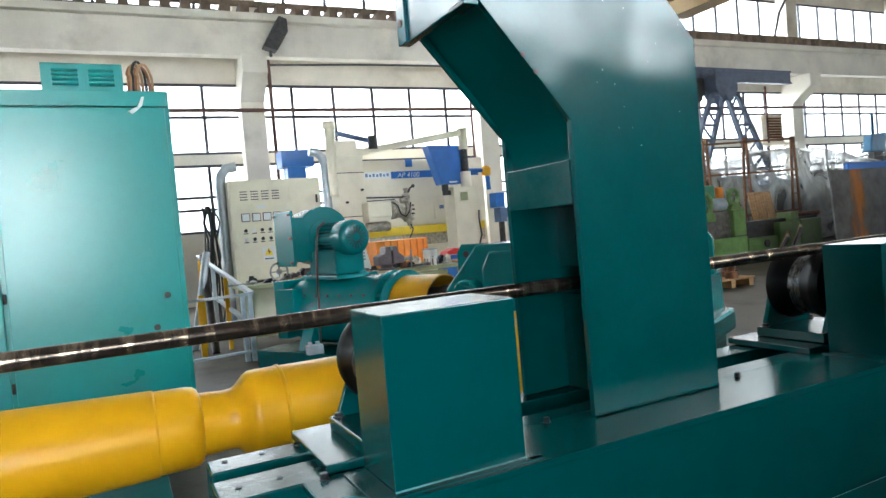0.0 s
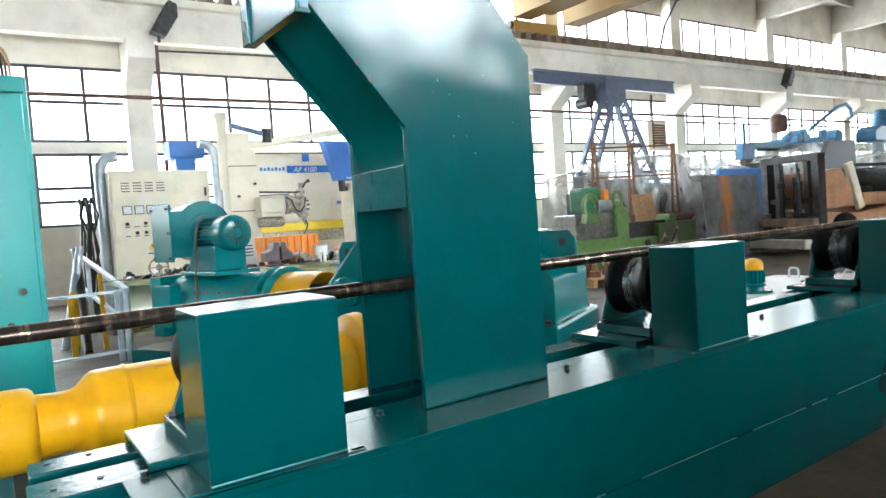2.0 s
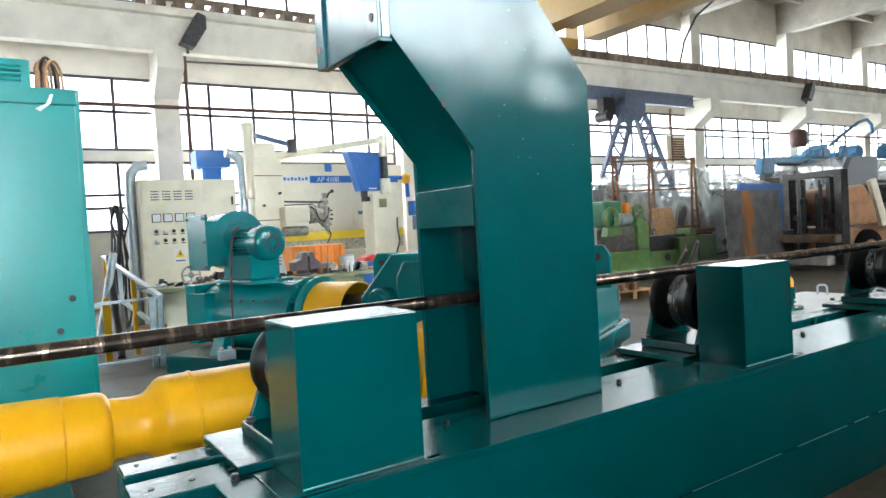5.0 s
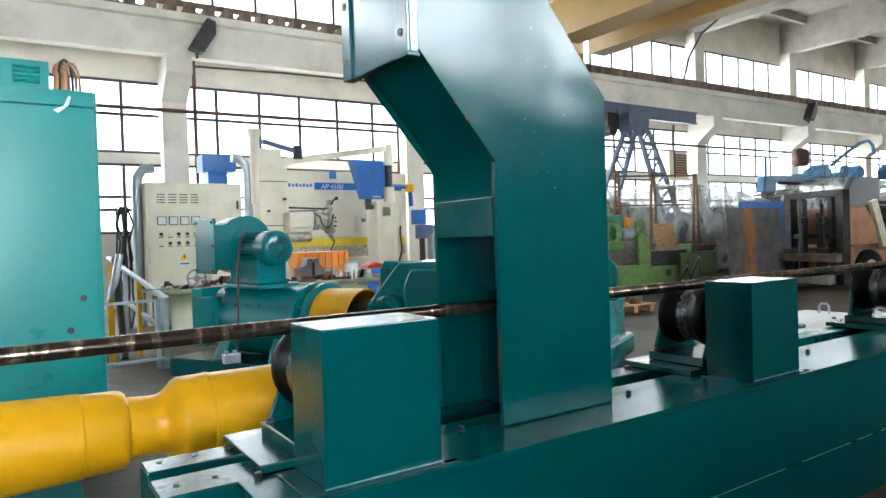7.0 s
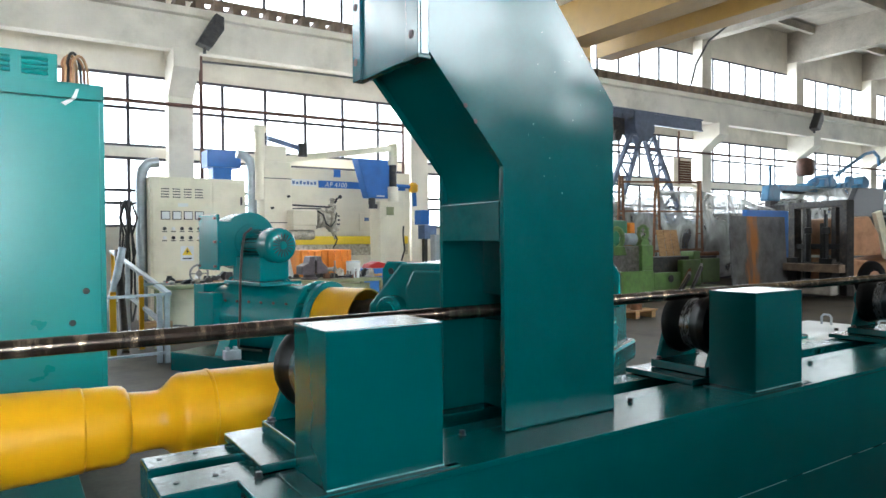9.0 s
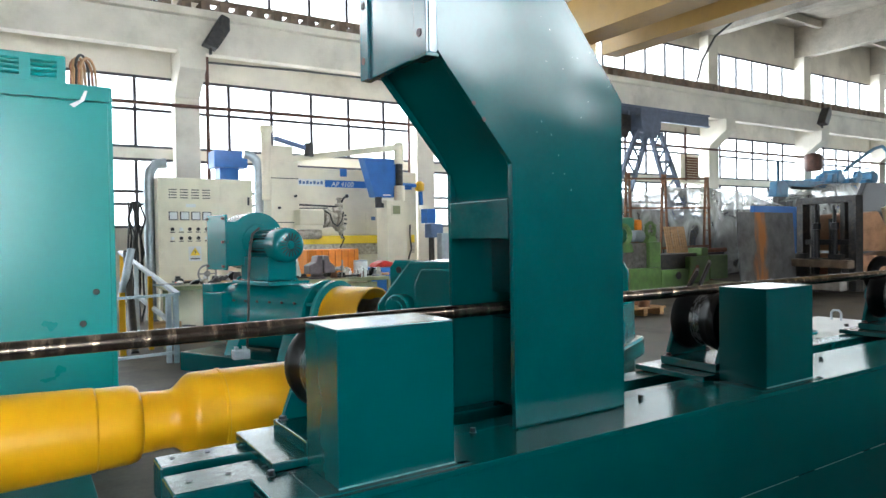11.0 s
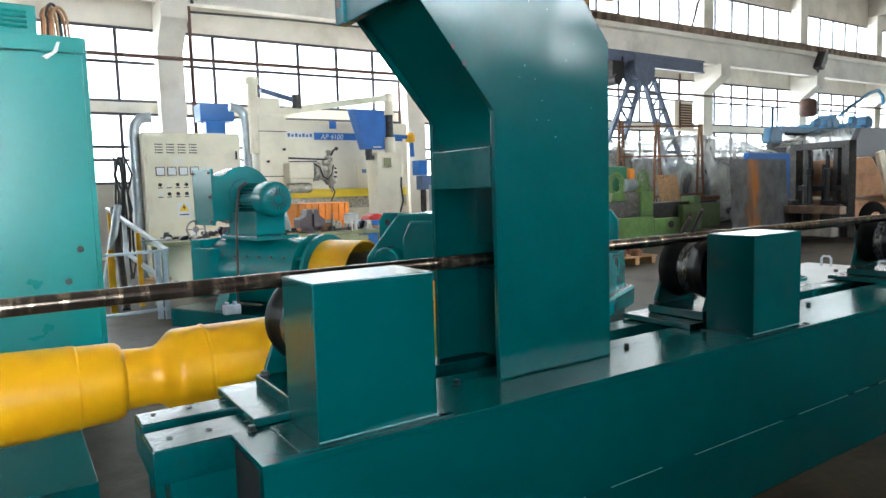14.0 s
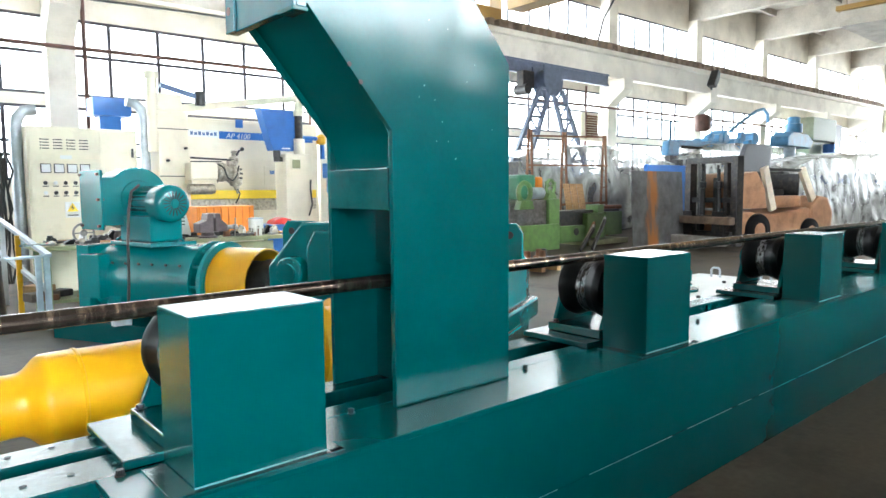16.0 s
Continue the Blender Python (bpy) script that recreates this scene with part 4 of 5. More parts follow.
part("nose", Form().lathe((6.63, 12.64, 1.68), (0.15, 0, -1), [(0, 0.13), (0.1, 0.12), (0.13, 0.06), (0.2, 0.05), (0.21, 0.025), (0.28, 0.02)], 16), stained_metal, mc)
part("feed_rod", Form().bar((5.73, 12.56, 2.09), (6.58, 12.56, 2.06), 0.035), dark_steel, mc)
part("second_feed_rod", Form().bar((5.73, 12.56, 2.02), (6.33, 12.56, 2.03), 0.022), dark_steel, mc)
part("hand_lever", Form().tube([(6.63, 12.55, 2.15), (6.66, 12.5, 2.24), (6.73, 12.5, 2.28)], 0.02, 8).ball((6.73, 12.5, 2.28), 0.04), dark_steel, mc)
part("feed_hose", Form().tube([(6.23, 12.5, 1.98), (6.33, 12.44, 1.9), (6.39, 12.44, 1.72), (6.49, 12.44, 1.66), (6.59, 12.48, 1.75), (6.65, 12.5, 1.95)], 0.016, 8), cable_mats[2], mc)
part("drip_hose", Form().tube([(6.63, 12.55, 1.5), (6.67, 12.53, 1.4), (6.62, 12.52, 1.3), (6.57, 12.52, 1.22)], 0.014, 8), cable_mats[2], mc)
# jib arms
ja = thing("jib_arm", (6.9, 13.3, 0), "cream swivel arm carrying a hanging control box", "swivel arm")
part("boom", Form().bar((5.7, 13.3, 3.06), (8.5, 13.3, 3.5), 0.14, 0.13), cream, ja)
part("upper_link", Form().bar((5.45, 13.2, 3.48), (6.2, 13.2, 3.3), 0.09, 0.09), steel_blue, ja)
part("pivot", Form().cyl((6.2, 13.2, 3.15), (6.2, 13.2, 3.42), 0.1, 14), dark_steel, ja)
part("joint", Form().cyl((8.42, 13.3, 3.1), (8.42, 13.3, 3.58), 0.11, 16), cream, ja)
part("hanger", Form().cyl((8.42, 13.3, 2.5), (8.42, 13.3, 3.1), 0.085, 16), dark_steel, ja)
part("lower_joint", Form().cyl((8.42, 13.3, 2.26), (8.42, 13.3, 2.6), 0.12, 16), cream, ja)
pd = thing("operator_pedestal", (8.4, 13.4, 0), "cream operator pedestal with a small screen", "control pedestal")
part("body", Form().box(8.08, 8.72, 13.3, 13.8, 0.0, 2.27, 0.015), cream, pd)
part("screen_frame", Form().box(8.2, 8.45, 13.28, 13.299, 1.92, 2.17, 0.004), beige, pd)
part("screen", Form().box(8.23, 8.42, 13.272, 13.279, 1.95, 2.14), olive, pd)
part("hose", Form().tube([(8.66, 13.25, 1.7), (8.62, 13.2, 1.5), (8.66, 13.2, 1.15), (8.6, 13.25, 0.9)], 0.02, 8), cable_mats[2], pd)
hb = thing("hanging_box", (8.0, 13.4, 2.3), "blue wedge shaped control box hanging from the arm", "control box")
part("case", Form().prism([(7.55, 3.22), (8.36, 3.2), (8.36, 2.34), (7.82, 2.34)], "y", 13.35, 13.65, 0.01), blue, hb)
part("label", Form().box(8.02, 8.22, 13.342, 13.348, 2.37, 2.4), white_paint, hb)
part("gland", Form().cyl((7.95, 13.45, 2.2), (7.95, 13.45, 2.34), 0.08, 14), dark_steel, hb)
part("nozzle", Form().cyl((7.98, 13.45, 2.1), (7.98, 13.45, 2.2), 0.1, 14), dark_steel, hb)

# press brake
pb = thing("press_brake", (8.0, 15.3, 0), "cream press brake with a blue stripe and yellow beam", "press brake")
part("frame", Form().box(6.1, 9.9, 15.05, 15.9, 0.0, 3.12, 0.02), cream, pb)
part("ram", Form().box(6.3, 9.7, 14.95, 15.048, 1.5, 3.05, 0.01), cream, pb)
part("yellow_beam", Form().box(6.2, 9.75, 14.9, 15.046, 1.28, 1.48, 0.01), lemon, pb)
part("lower_table", Form().box(6.2, 9.8, 14.9, 15.046, 0.2, 1.0, 0.01), cream, pb)
part("gap", Form().box(6.2, 9.8, 15.0, 15.048, 1.0, 1.28), stained_metal, pb)
part("stripe", Form().box(7.28, 9.7, 14.938, 14.948, 2.66, 2.83), blue, pb)
part("maker_plate", Form().box(6.58, 7.26, 14.938, 14.948, 2.68, 2.84), white_paint, pb, "white maker plate")
for k in range(7):
    part("maker_mark", Form().box(6.62 + 0.09 * k, 6.68 + 0.09 * k, 14.932, 14.937, 2.72, 2.80 - 0.02 * (k % 2)), steel_blue, pb)
part("tab", Form().box(7.68, 7.86, 14.938, 14.948, 2.93, 3.12), blue, pb)
part("plate", Form().box(8.36, 8.9, 14.93, 14.948, 1.62, 2.05, 0.004), cream, pb)
part("plate_mark", Form().box(8.5, 8.62, 14.924, 14.929, 1.86, 1.95), steel_blue, pb)
txt = bpy.data.curves.new("model_text", "FONT")
txt.body, txt.size, txt.extrude, txt.shear, txt.align_x = "AP 4100", 0.17, 0.003, 0.2, "CENTER"
tm = bpy.data.meshes.new_from_object(new("lettering_source", txt).evaluated_get(bpy.context.evaluated_depsgraph_get()))
bpy.data.objects.remove(bpy.data.objects["lettering_source"])
tm.materials.clear()
tm.materials.append(white_paint)
lt = new("lettering", tm)
lt.parent = pb
lt.matrix_local = Matrix.Translation(Vector((7.73, 14.932, 2.68)) - BASE[pb.name]) @ pose(0, 0, 0, 90, 0, 0)
tagged(lt, "white lettering on the stripe")
sa = thing("swing_arm", (9.7, 14.7, 2.4), "blue swing arm with a yellow head beside the press", "arm")
part("arm", Form().tube([(9.3, 15.06, 2.75), (9.3, 14.7, 2.75), (9.75, 14.7, 2.75)], 0.05, 10), blue, sa)
part("head", Form().lathe((9.8, 14.7, 2.6), (0, 0, 1), [(0, 0.06), (0.03, 0.12), (0.2, 0.13), (0.26, 0.06)], 16), yellow, sa)
part("lower_arm", Form().bar((9.82, 14.7, 2.62), (9.84, 14.7, 2.25), 0.08), blue, sa)
bb = thing("blue_boxes", (9.6, 13.8, 0), "blue switch boxes on a stand beside the press", "switch box")
part("upper_box", Form().box(9.35, 9.6, 13.6, 13.9, 1.75, 2.1, 0.01), blue, bb)
part("lower_box", Form().box(9.45, 9.8, 13.6, 13.9, 1.4, 1.74, 0.01), steel_blue, bb)
part("stand", Form().box(9.5, 9.6, 13.7, 13.8, 0.0, 1.4), dark_steel, bb)
pn = thing("panel_board", (10.3, 13.2, 0), "grey switch panels standing beside the press", "switch panel")
part("panel", Form().box(9.3, 9.75, 12.9, 13.1, 0.0, 1.5, 0.01), galv, pn)
part("second_panel", Form().box(9.8, 10.5, 12.9, 13.1, 0.0, 1.55, 0.01), beige, pn)
for k in range(3):
    part("handwheel", Form().lathe((9.95 + 0.2 * k, 12.9, 1.3), (0, -1, 0), [(0, 0.03), (0.05, 0.03), (0.06, 0.07), (0.08, 0.06)], 14), dark_steel, pn)
solo("blue_locker", Form().box(5.9, 7.4, 10.4, 11.0, 0.0, 0.88, 0.01).box(6.0, 7.3, 10.38, 10.399, 0.1, 0.8), blue, "low blue tool locker behind the bench", "locker")
solo("red_box", Form().prism([(6.35, 0.881), (6.75, 0.881), (6.7, 0.96), (6.55, 1.0), (6.4, 0.95)], "y", 10.5, 10.8, 0.02), red_plastic, "red toolbox on the blue locker", "toolbox")

# ---- right hand side of the shop ----
lathe_ = thing("lathe", (14.2, 10.6, 0), "apple green engine lathe with chuck and steady rest", "lathe")
part("headstock_base", Form().box(12.0, 13.75, 10.25, 10.95, 0.0, 0.62, 0.02), green_lathe, lathe_)
part("headstock", Form().box(12.0, 13.3, 10.3, 10.95, 0.62, 1.2, 0.03), worn_steel, lathe_, "bare grey headstock cover")
part("gear_cover", Form().box(13.3, 13.7, 10.22, 10.95, 0.621, 1.22, 0.03), green_lathe, lathe_)
part("green_hood", Form().box(12.55, 13.15, 10.5, 11.0, 1.21, 1.8, 0.08), material("dark_green_enamel", (0.03, 0.16, 0.08), 0.4), lathe_)
part("side_hood", Form().box(13.2, 13.4, 10.5, 10.95, 1.21, 1.75, 0.05), orange, lathe_)
part("motor", Form().lathe((12.8, 10.35, 1.36), (1, 0, 0), [(0, 0.1), (0.03, 0.14), (0.35, 0.14), (0.4, 0.1)], 20), galv, lathe_)
ringf = Form().tube([(13.55 + 0.15 * math.cos(2 * math.pi * k / 20), 10.4, 1.5 + 0.17 * math.sin(2 * math.pi * k / 20)) for k in range(21)], 0.045, 8)
part("steady_ring", ringf, green_lathe, lathe_)
part("steady_foot", Form().prism([(13.38, 1.221), (13.72, 1.221), (13.65, 1.36), (13.45, 1.36)], "y", 10.33, 10.47, 0.01), green_lathe, lathe_)
for k in range(3):
    a = 2 * math.pi * k / 3 + 0.5
    part("steady_finger", Form().bar((13.55 + 0.05 * math.cos(a), 10.4, 1.5 + 0.05 * math.sin(a)), (13.55 + 0.22 * math.cos(a), 10.4, 1.5 + 0.24 * math.sin(a)), 0.04), green_lathe, lathe_)
ringf = Form().tube([(12.3 + 0.2 * math.cos(2 * math.pi * k / 20), 10.1, 1.38 + 0.22 * math.sin(2 * math.pi * k / 20)) for k in range(21)], 0.06, 8)
part("second_steady_ring", ringf, green_lathe, lathe_)
part("second_steady_foot", Form().prism([(12.05, 1.0), (12.55, 1.0), (12.48, 1.2), (12.12, 1.2)], "y", 10.02, 10.2, 0.01), green_lathe, lathe_)
part("bed", Form().box(13.76, 16.35, 10.35, 10.85, 0.55, 0.92, 0.015), dark_steel, lathe_, "dark oily slideways")
part("bed_casting", Form().box(13.76, 14.75, 10.25, 10.9, 0.14, 0.55, 0.02), green_lathe, lathe_)
part("carriage", Form().box(14.76, 15.5, 10.2, 10.9, 0.2, 0.84, 0.03), green_lathe, lathe_)
part("tailstock", Form().box(15.55, 16.3, 10.22, 10.9, 0.25, 0.86, 0.03), green_lathe, lathe_)
part("cross_slide", Form().box(15.2, 15.45, 10.2, 10.6, 0.841, 1.05, 0.02), green_lathe, lathe_)
part("chip_tray", Form().box(14.7, 16.4, 10.1, 11.0, 0.03, 0.16, 0.01), olive, lathe_)
part("handwheel", Form().lathe((14.3, 10.25, 0.4), (0, -1, 0), [(0, 0.03), (0.05, 0.03), (0.055, 0.09), (0.07, 0.09)], 18), dark_steel, lathe_)
part("spindle", Form().cyl((15.45, 10.5, 0.95), (16.6, 10.5, 0.97), 0.06, 14), rust, lathe_)

# pallet of scrap on the floor
pt = thing("pallet", (10.1, 7.9, 0), "small wooden pallet with dark castings on the floor", "pallet")
for k in range(5):
    part("board", Form().box(9.5, 10.5, 7.55 + 0.16 * k, 7.67 + 0.16 * k, 0.12, 0.145, 0.004), wood, pt)
for k in range(3):
    part("runner", Form().box(9.52 + 0.42 * k, 9.62 + 0.42 * k, 7.56, 8.3, 0.0, 0.12, 0.004), wood, pt)
random.seed(3)
for k in range(7):
    x, y = random.uniform(9.6, 10.4), random.uniform(7.65, 8.2)
    solo("casting", Form().lathe((x, y, 0.145), (0, 0, 1), [(0, 0.1), (0.1, 0.1), (0.11, 0.06), (0.22, 0.055), (0.23, 0.03)], 12), dark_steel if k % 2 else rust, "dark rusty casting on the pallet", "casting", group="castings on the pallet")

# rusty rack of ladder frames
rk = thing("ladder_rack", (16.3, 12.0, 0), "rusty steel rack of ladder shaped frames", "rack")
for x in (14.6, 16.05, 17.95):
    for dx in (-0.12, 0.12):
        part("upright", Form().bar((x + dx * 1.6, 12.0, 0), (x + dx * 0.4, 12.0, 3.05), 0.05, 0.05), rust, rk)
    for z in (0.5, 1.0, 1.5, 2.0, 2.5):
        part("rung", Form().bar((x - 0.17 + 0.03 * z, 12.0, z), (x + 0.17 - 0.03 * z, 12.0, z), 0.035), rust, rk)
part("upper_tie", Form().bar((14.5, 12.0, 2.88), (18.0, 12.0, 3.0), 0.05), rust, rk)
part("middle_tie", Form().bar((14.5, 12.0, 2.1), (18.1, 12.0, 2.15), 0.05), rust, rk)
part("lower_tie", Form().bar((14.5, 12.0, 1.0), (18.1, 12.0, 1.05), 0.05), rust, rk)
for k in range(3):
    lp = thing("leaning_pallet", (15.8 + 0.3 * k, 11.7, 0.0), "wooden pallet leaning against the rack", "pallet", "leaning pallets")
    x = 15.75 + 0.3 * k
    for j in range(3):
        part("slat", Form().bar((x + 0.09 * j, 11.45, 0.0), (x + 0.12 + 0.09 * j, 11.85, 1.6), 0.07, 0.03), wood, lp)
    part("cross_board", Form().bar((x, 11.55, 0.3), (x + 0.26, 11.55, 0.3), 0.03, 0.1), wood, lp)

# machines under plastic sheeting
plastic = bpy.data.materials.new("plastic_sheeting")
plastic.use_nodes = True
pn_, pk = plastic.node_tree.nodes, plastic.node_tree.links
pb_ = pn_["Principled BSDF"]
pb_.inputs["Base Color"].default_value = (0.5, 0.5, 0.46, 1)
pb_.inputs["Roughness"].default_value = 0.3
pz = pn_.new("ShaderNodeTexNoise")
pz.inputs["Scale"].default_value, pz.inputs["Detail"].default_value, pz.inputs["Distortion"].default_value = 1.4, 5, 1.6
pr = pn_.new("ShaderNodeMapRange")
pr.inputs["From Min"].default_value, pr.inputs["From Max"].default_value = 0.35, 0.7
pr.inputs["To Min"].default_value, pr.inputs["To Max"].default_value = 0.25, 0.92
pc = pn_.new("ShaderNodeNewGeometry")
pm_ = pn_.new("ShaderNodeMapping")
pm_.inputs["Scale"].default_value = (0.9, 1.0, 0.7)
pm_.inputs["Rotation"].default_value = (0, 0.5, 0)
pk.new(pc.outputs["Position"], pm_.inputs["Vector"])
pk.new(pm_.outputs["Vector"], pz.inputs["Vector"])
pk.new(pz.outputs["Fac"], pr.inputs["Value"])
pk.new(pr.outputs["Result"], pb_.inputs["Alpha"])
pb2 = pn_.new("ShaderNodeBump")
pb2.inputs["Strength"].default_value, pb2.inputs["Distance"].default_value = 0.25, 0.05
pz2 = pn_.new("ShaderNodeTexNoise")
pz2.inputs["Scale"].default_value, pz2.inputs["Detail"].default_value, pz2.inputs["Distortion"].default_value = 3, 5, 2.0
pk.new(pz2.outputs["Fac"], pb2.inputs["Height"])
pk.new(pb2.outputs["Normal"], pb_.inputs["Normal"])


def draped(name, x0, x1, y0, y1, heights, label, seed):
    """A sheet draped over a long machine: ridge heights along x, folds running down the sides."""
    random.seed(seed)
    n, rows = 120, 20
    f = Form()
    grid = []
    for i in range(n + 1):
        u = i / n
        x = x0 + (x1 - x0) * u
        h = np.interp(u, np.linspace(0, 1, len(heights)), heights)
        fold = 0.16 * noise.noise((x * 0.8, seed, 0)) + 0.05 * noise.noise((x * 2.4, seed, 4))
        ring = []
        for j in range(rows + 1):
            v = j / rows
            if v < 0.4:
                w = v / 0.4
                y, z = y0 - 0.28 * (1 - w) + fold * (1 - w) * 0.9, 0.12 + (h - 0.12) * (w ** 0.85)
            elif v < 0.6:
                w = (v - 0.4) / 0.2
                y, z = y0 + (y1 - y0) * w, h + 0.08 * math.sin(math.pi * w) + 0.06 * math.sin(17 * u + 5 * w + seed)
            else:
                w = (v - 0.6) / 0.4
                y, z = y1 + 0.28 * w + fold * w, h - (h - 0.12) * w
            ring.append(f.bm.verts.new((x + 0.08 * noise.noise((x, y * 2, z * 2)), y + 0.1 * noise.noise((x * 2, z * 2, 3)), z + 0.07 * noise.noise((x * 1.5, y, 7)))))
        grid.append(ring)
    for a, b in zip(grid, grid[1:]):
        for j in range(rows):
            f.bm.faces.new((a[j], b[j], b[j + 1], a[j + 1])).smooth = True
    return solo(name, f, plastic, label, "plastic sheet")


def covered_machine(x0, x1, y0, y1, h, seed):
    t = thing("covered_machine", ((x0 + x1) / 2, (y0 + y1) / 2, 0), "dark grey machine standing under clear plastic sheeting", "machine", "covered machines")
    random.seed(seed)
    part("bed", Form().box(x0, x1, y0 + 0.1, y1 - 0.1, 0, h * 0.72, 0.03), dark_steel, t)
    k = x0 + 0.3
    while k < x1 - 1:
        w = random.uniform(0.6, 1.6)
        part("head", Form().box(k, min(x1, k + w), y0 + 0.15, y1 - 0.15, h * 0.722, h * random.uniform(0.8, 0.95), 0.04), random.choice((dark_steel, steel_blue, dark_steel, galv)), t)
        k += w + random.uniform(0.2, 0.7)


covered_machine(15.9, 23.2, 13.4, 14.5, 2.5, 1)
draped("plastic_cover", 15.3, 24.0, 13.1, 14.7, (2.3, 2.6, 2.75, 2.85, 2.8, 2.5, 2.4), "crumpled clear plastic sheet draped over a long machine", 1)
covered_machine(25.0, 35.0, 13.4, 14.8, 3.0, 2)
draped("plastic_cover", 24.2, 36.5, 13.0, 15.0, (2.5, 3.0, 3.25, 3.3, 3.2, 3.2, 3.1), "milky plastic sheet draped over a tall machine", 2)
covered_machine(24.5, 36.0, 9.4, 10.6, 2.2, 5)
draped("plastic_cover", 23.6, 37.0, 8.9, 11.0, (2.0, 2.4, 2.55, 2.6, 2.7, 2.8, 2.9), "creased clear plastic sheet over machines by the end wall", 5)

# rusty plate leaning, blue bin behind it
sp = material("rust_streaked_plate", (0.13, 0.13, 0.13), 0.5, 0.4, spots=0.4, scale=3.5, bump=0.003, stain=(0.06, 0.045, 0.035), stain_amount=0.8, stain_scale=1.3)


def rust_run(mat, x, width):
    """One orange run of rust down a plate at x, ragged at its edges."""
    n, l = mat.node_tree.nodes, mat.node_tree.links
    geo = n.new("ShaderNodeNewGeometry")
    ns = n.new("ShaderNodeTexNoise")
    ns.inputs["Scale"].default_value, ns.inputs["Detail"].default_value = 2.2, 6
    st = n.new("ShaderNodeMapping")
    st.inputs["Scale"].default_value = (1.6, 1, 0.5)
    sep = n.new("ShaderNodeSeparateXYZ")
    l.new(geo.outputs["Position"], st.inputs["Vector"])
    l.new(st.outputs["Vector"], ns.inputs["Vector"])
    l.new(geo.outputs["Position"], sep.inputs["Vector"])
    off = n.new("ShaderNodeMath")
    off.operation = "SUBTRACT"
    off.inputs[1].default_value = x
    l.new(sep.outputs["X"], off.inputs[0])
    dist = n.new("ShaderNodeMath")
    dist.operation = "ABSOLUTE"
    l.new(off.outputs[0], dist.inputs[0])
    add = n.new("ShaderNodeMath")
    add.operation = "MULTIPLY_ADD"
    add.inputs[1].default_value = 0.9
    l.new(ns.outputs["Fac"], add.inputs[0])
    l.new(dist.outputs[0], add.inputs[2])
    mr = n.new("ShaderNodeMapRange")
    mr.inputs["From Min"].default_value, mr.inputs["From Max"].default_value = 0.45 + width, 0.45 + 0.2 * width
    l.new(add.outputs[0], mr.inputs["Value"])
    bsdf = n["Principled BSDF"]
    old = bsdf.inputs["Base Color"].links[0].from_socket
    mix = n.new("ShaderNodeMix")
    mix.data_type = "RGBA"
    l.new(mr.outputs["Result"], mix.inputs["Factor"])
    l.new(old, mix.inputs["A"])
    mix.inputs["B"].default_value = (0.40, 0.15, 0.035, 1)
    l.new(mix.outputs["Result"], bsdf.inputs["Base Color"])


rust_run(sp, 15.05, 0.22)
solo("steel_plate", Form().box(14.22, 16.42, 8.55, 8.58, 0.0, 1.86, 0.003, Matrix.Rotation(radians(-3), 4, "X")), sp, "grey steel plate streaked with orange rust standing upright", "steel plate")
solo("blue_bin", Form().box(16.95, 19.4, 9.9, 10.02, 0.0, 2.1, 0.02).box(17.05, 19.3, 9.88, 9.899, 0.2, 1.9), blue, "blue sheet steel bin behind the rusty plate", "bin")
random.seed(21)
for k in range(5):
    x, y = 13.3 + 0.15 * k, 9.0 + 0.1 * (k % 3)
    solo("steel_offcut", Form().bar((x, y + 0.3, 0.05), (x + 0.9, y + 0.6, 0.5 + 0.06 * k), 0.05, 0.09), (dark_steel, worn_steel, rust)[k % 3], "loose steel section leaning by the plate", "steel section", group="loose steel sections")

# forklift
fk = thing("forklift", (16.66, 7.9, 0), "old orange brown forklift truck with a dark lifting mast", "forklift", rz=-14)
# Orange made lighter in the colour for sunlight falling on the truck.
ochre = material("sunlit_orange_paint", (0.42, 0.22, 0.12), 0.45, spots=0.2, scale=4, bump=0.003, stain=(0.16, 0.08, 0.04), stain_amount=0.5, stain_scale=3)
for y in (-0.78, 0.6):
    part("mast_upright", Form().box(-0.12, 0.1, y, y + 0.18, 0.08, 2.15, 0.01), dark_steel, fk)
for y in (-0.45, 0.32):
    part("inner_upright", Form().box(-0.05, 0.08, y, y + 0.12, 0.1, 2.05, 0.01), dark_steel, fk)
part("mast_head", Form().box(-0.12, 0.1, -0.78, 0.78, 2.05, 2.2, 0.01), dark_steel, fk)
for y in (-0.24, 0.24):
    part("side_cylinder", Form().lathe((-0.1, y, 0.3), (0, 0, 1), [(0, 0.06), (1.15, 0.06), (1.16, 0.09), (1.3, 0.09), (1.31, 0.04), (1.6, 0.04)], 14), bolt_black, fk)
part("cross_member", Form().box(-0.06, 0.06, -0.6, 0.6, 1.1, 1.22, 0.01), bolt_black, fk)
part("fork_board", Form().box(-0.56, -0.362, -0.95, 0.9, 0.6, 0.78, 0.02), packer_timber, fk, "grey timber board across the fork backs")
part("lift_cylinder", Form().cyl((0.1, 0.0, 0.1), (0.1, 0.0, 1.7), 0.07, 14), dark_steel, fk)
for y in (-0.2, 0.2):
    part("chain", Form().bar((-0.08, y, 0.5), (-0.08, y, 2.0), 0.05, 0.03), dark_steel, fk)
part("carriage", Form().box(-0.24, -0.14, -0.7, 0.7, 0.3, 0.42, 0.01).box(-0.24, -0.14, -0.7, 0.7, 0.7, 0.8, 0.01), dark_steel, fk)
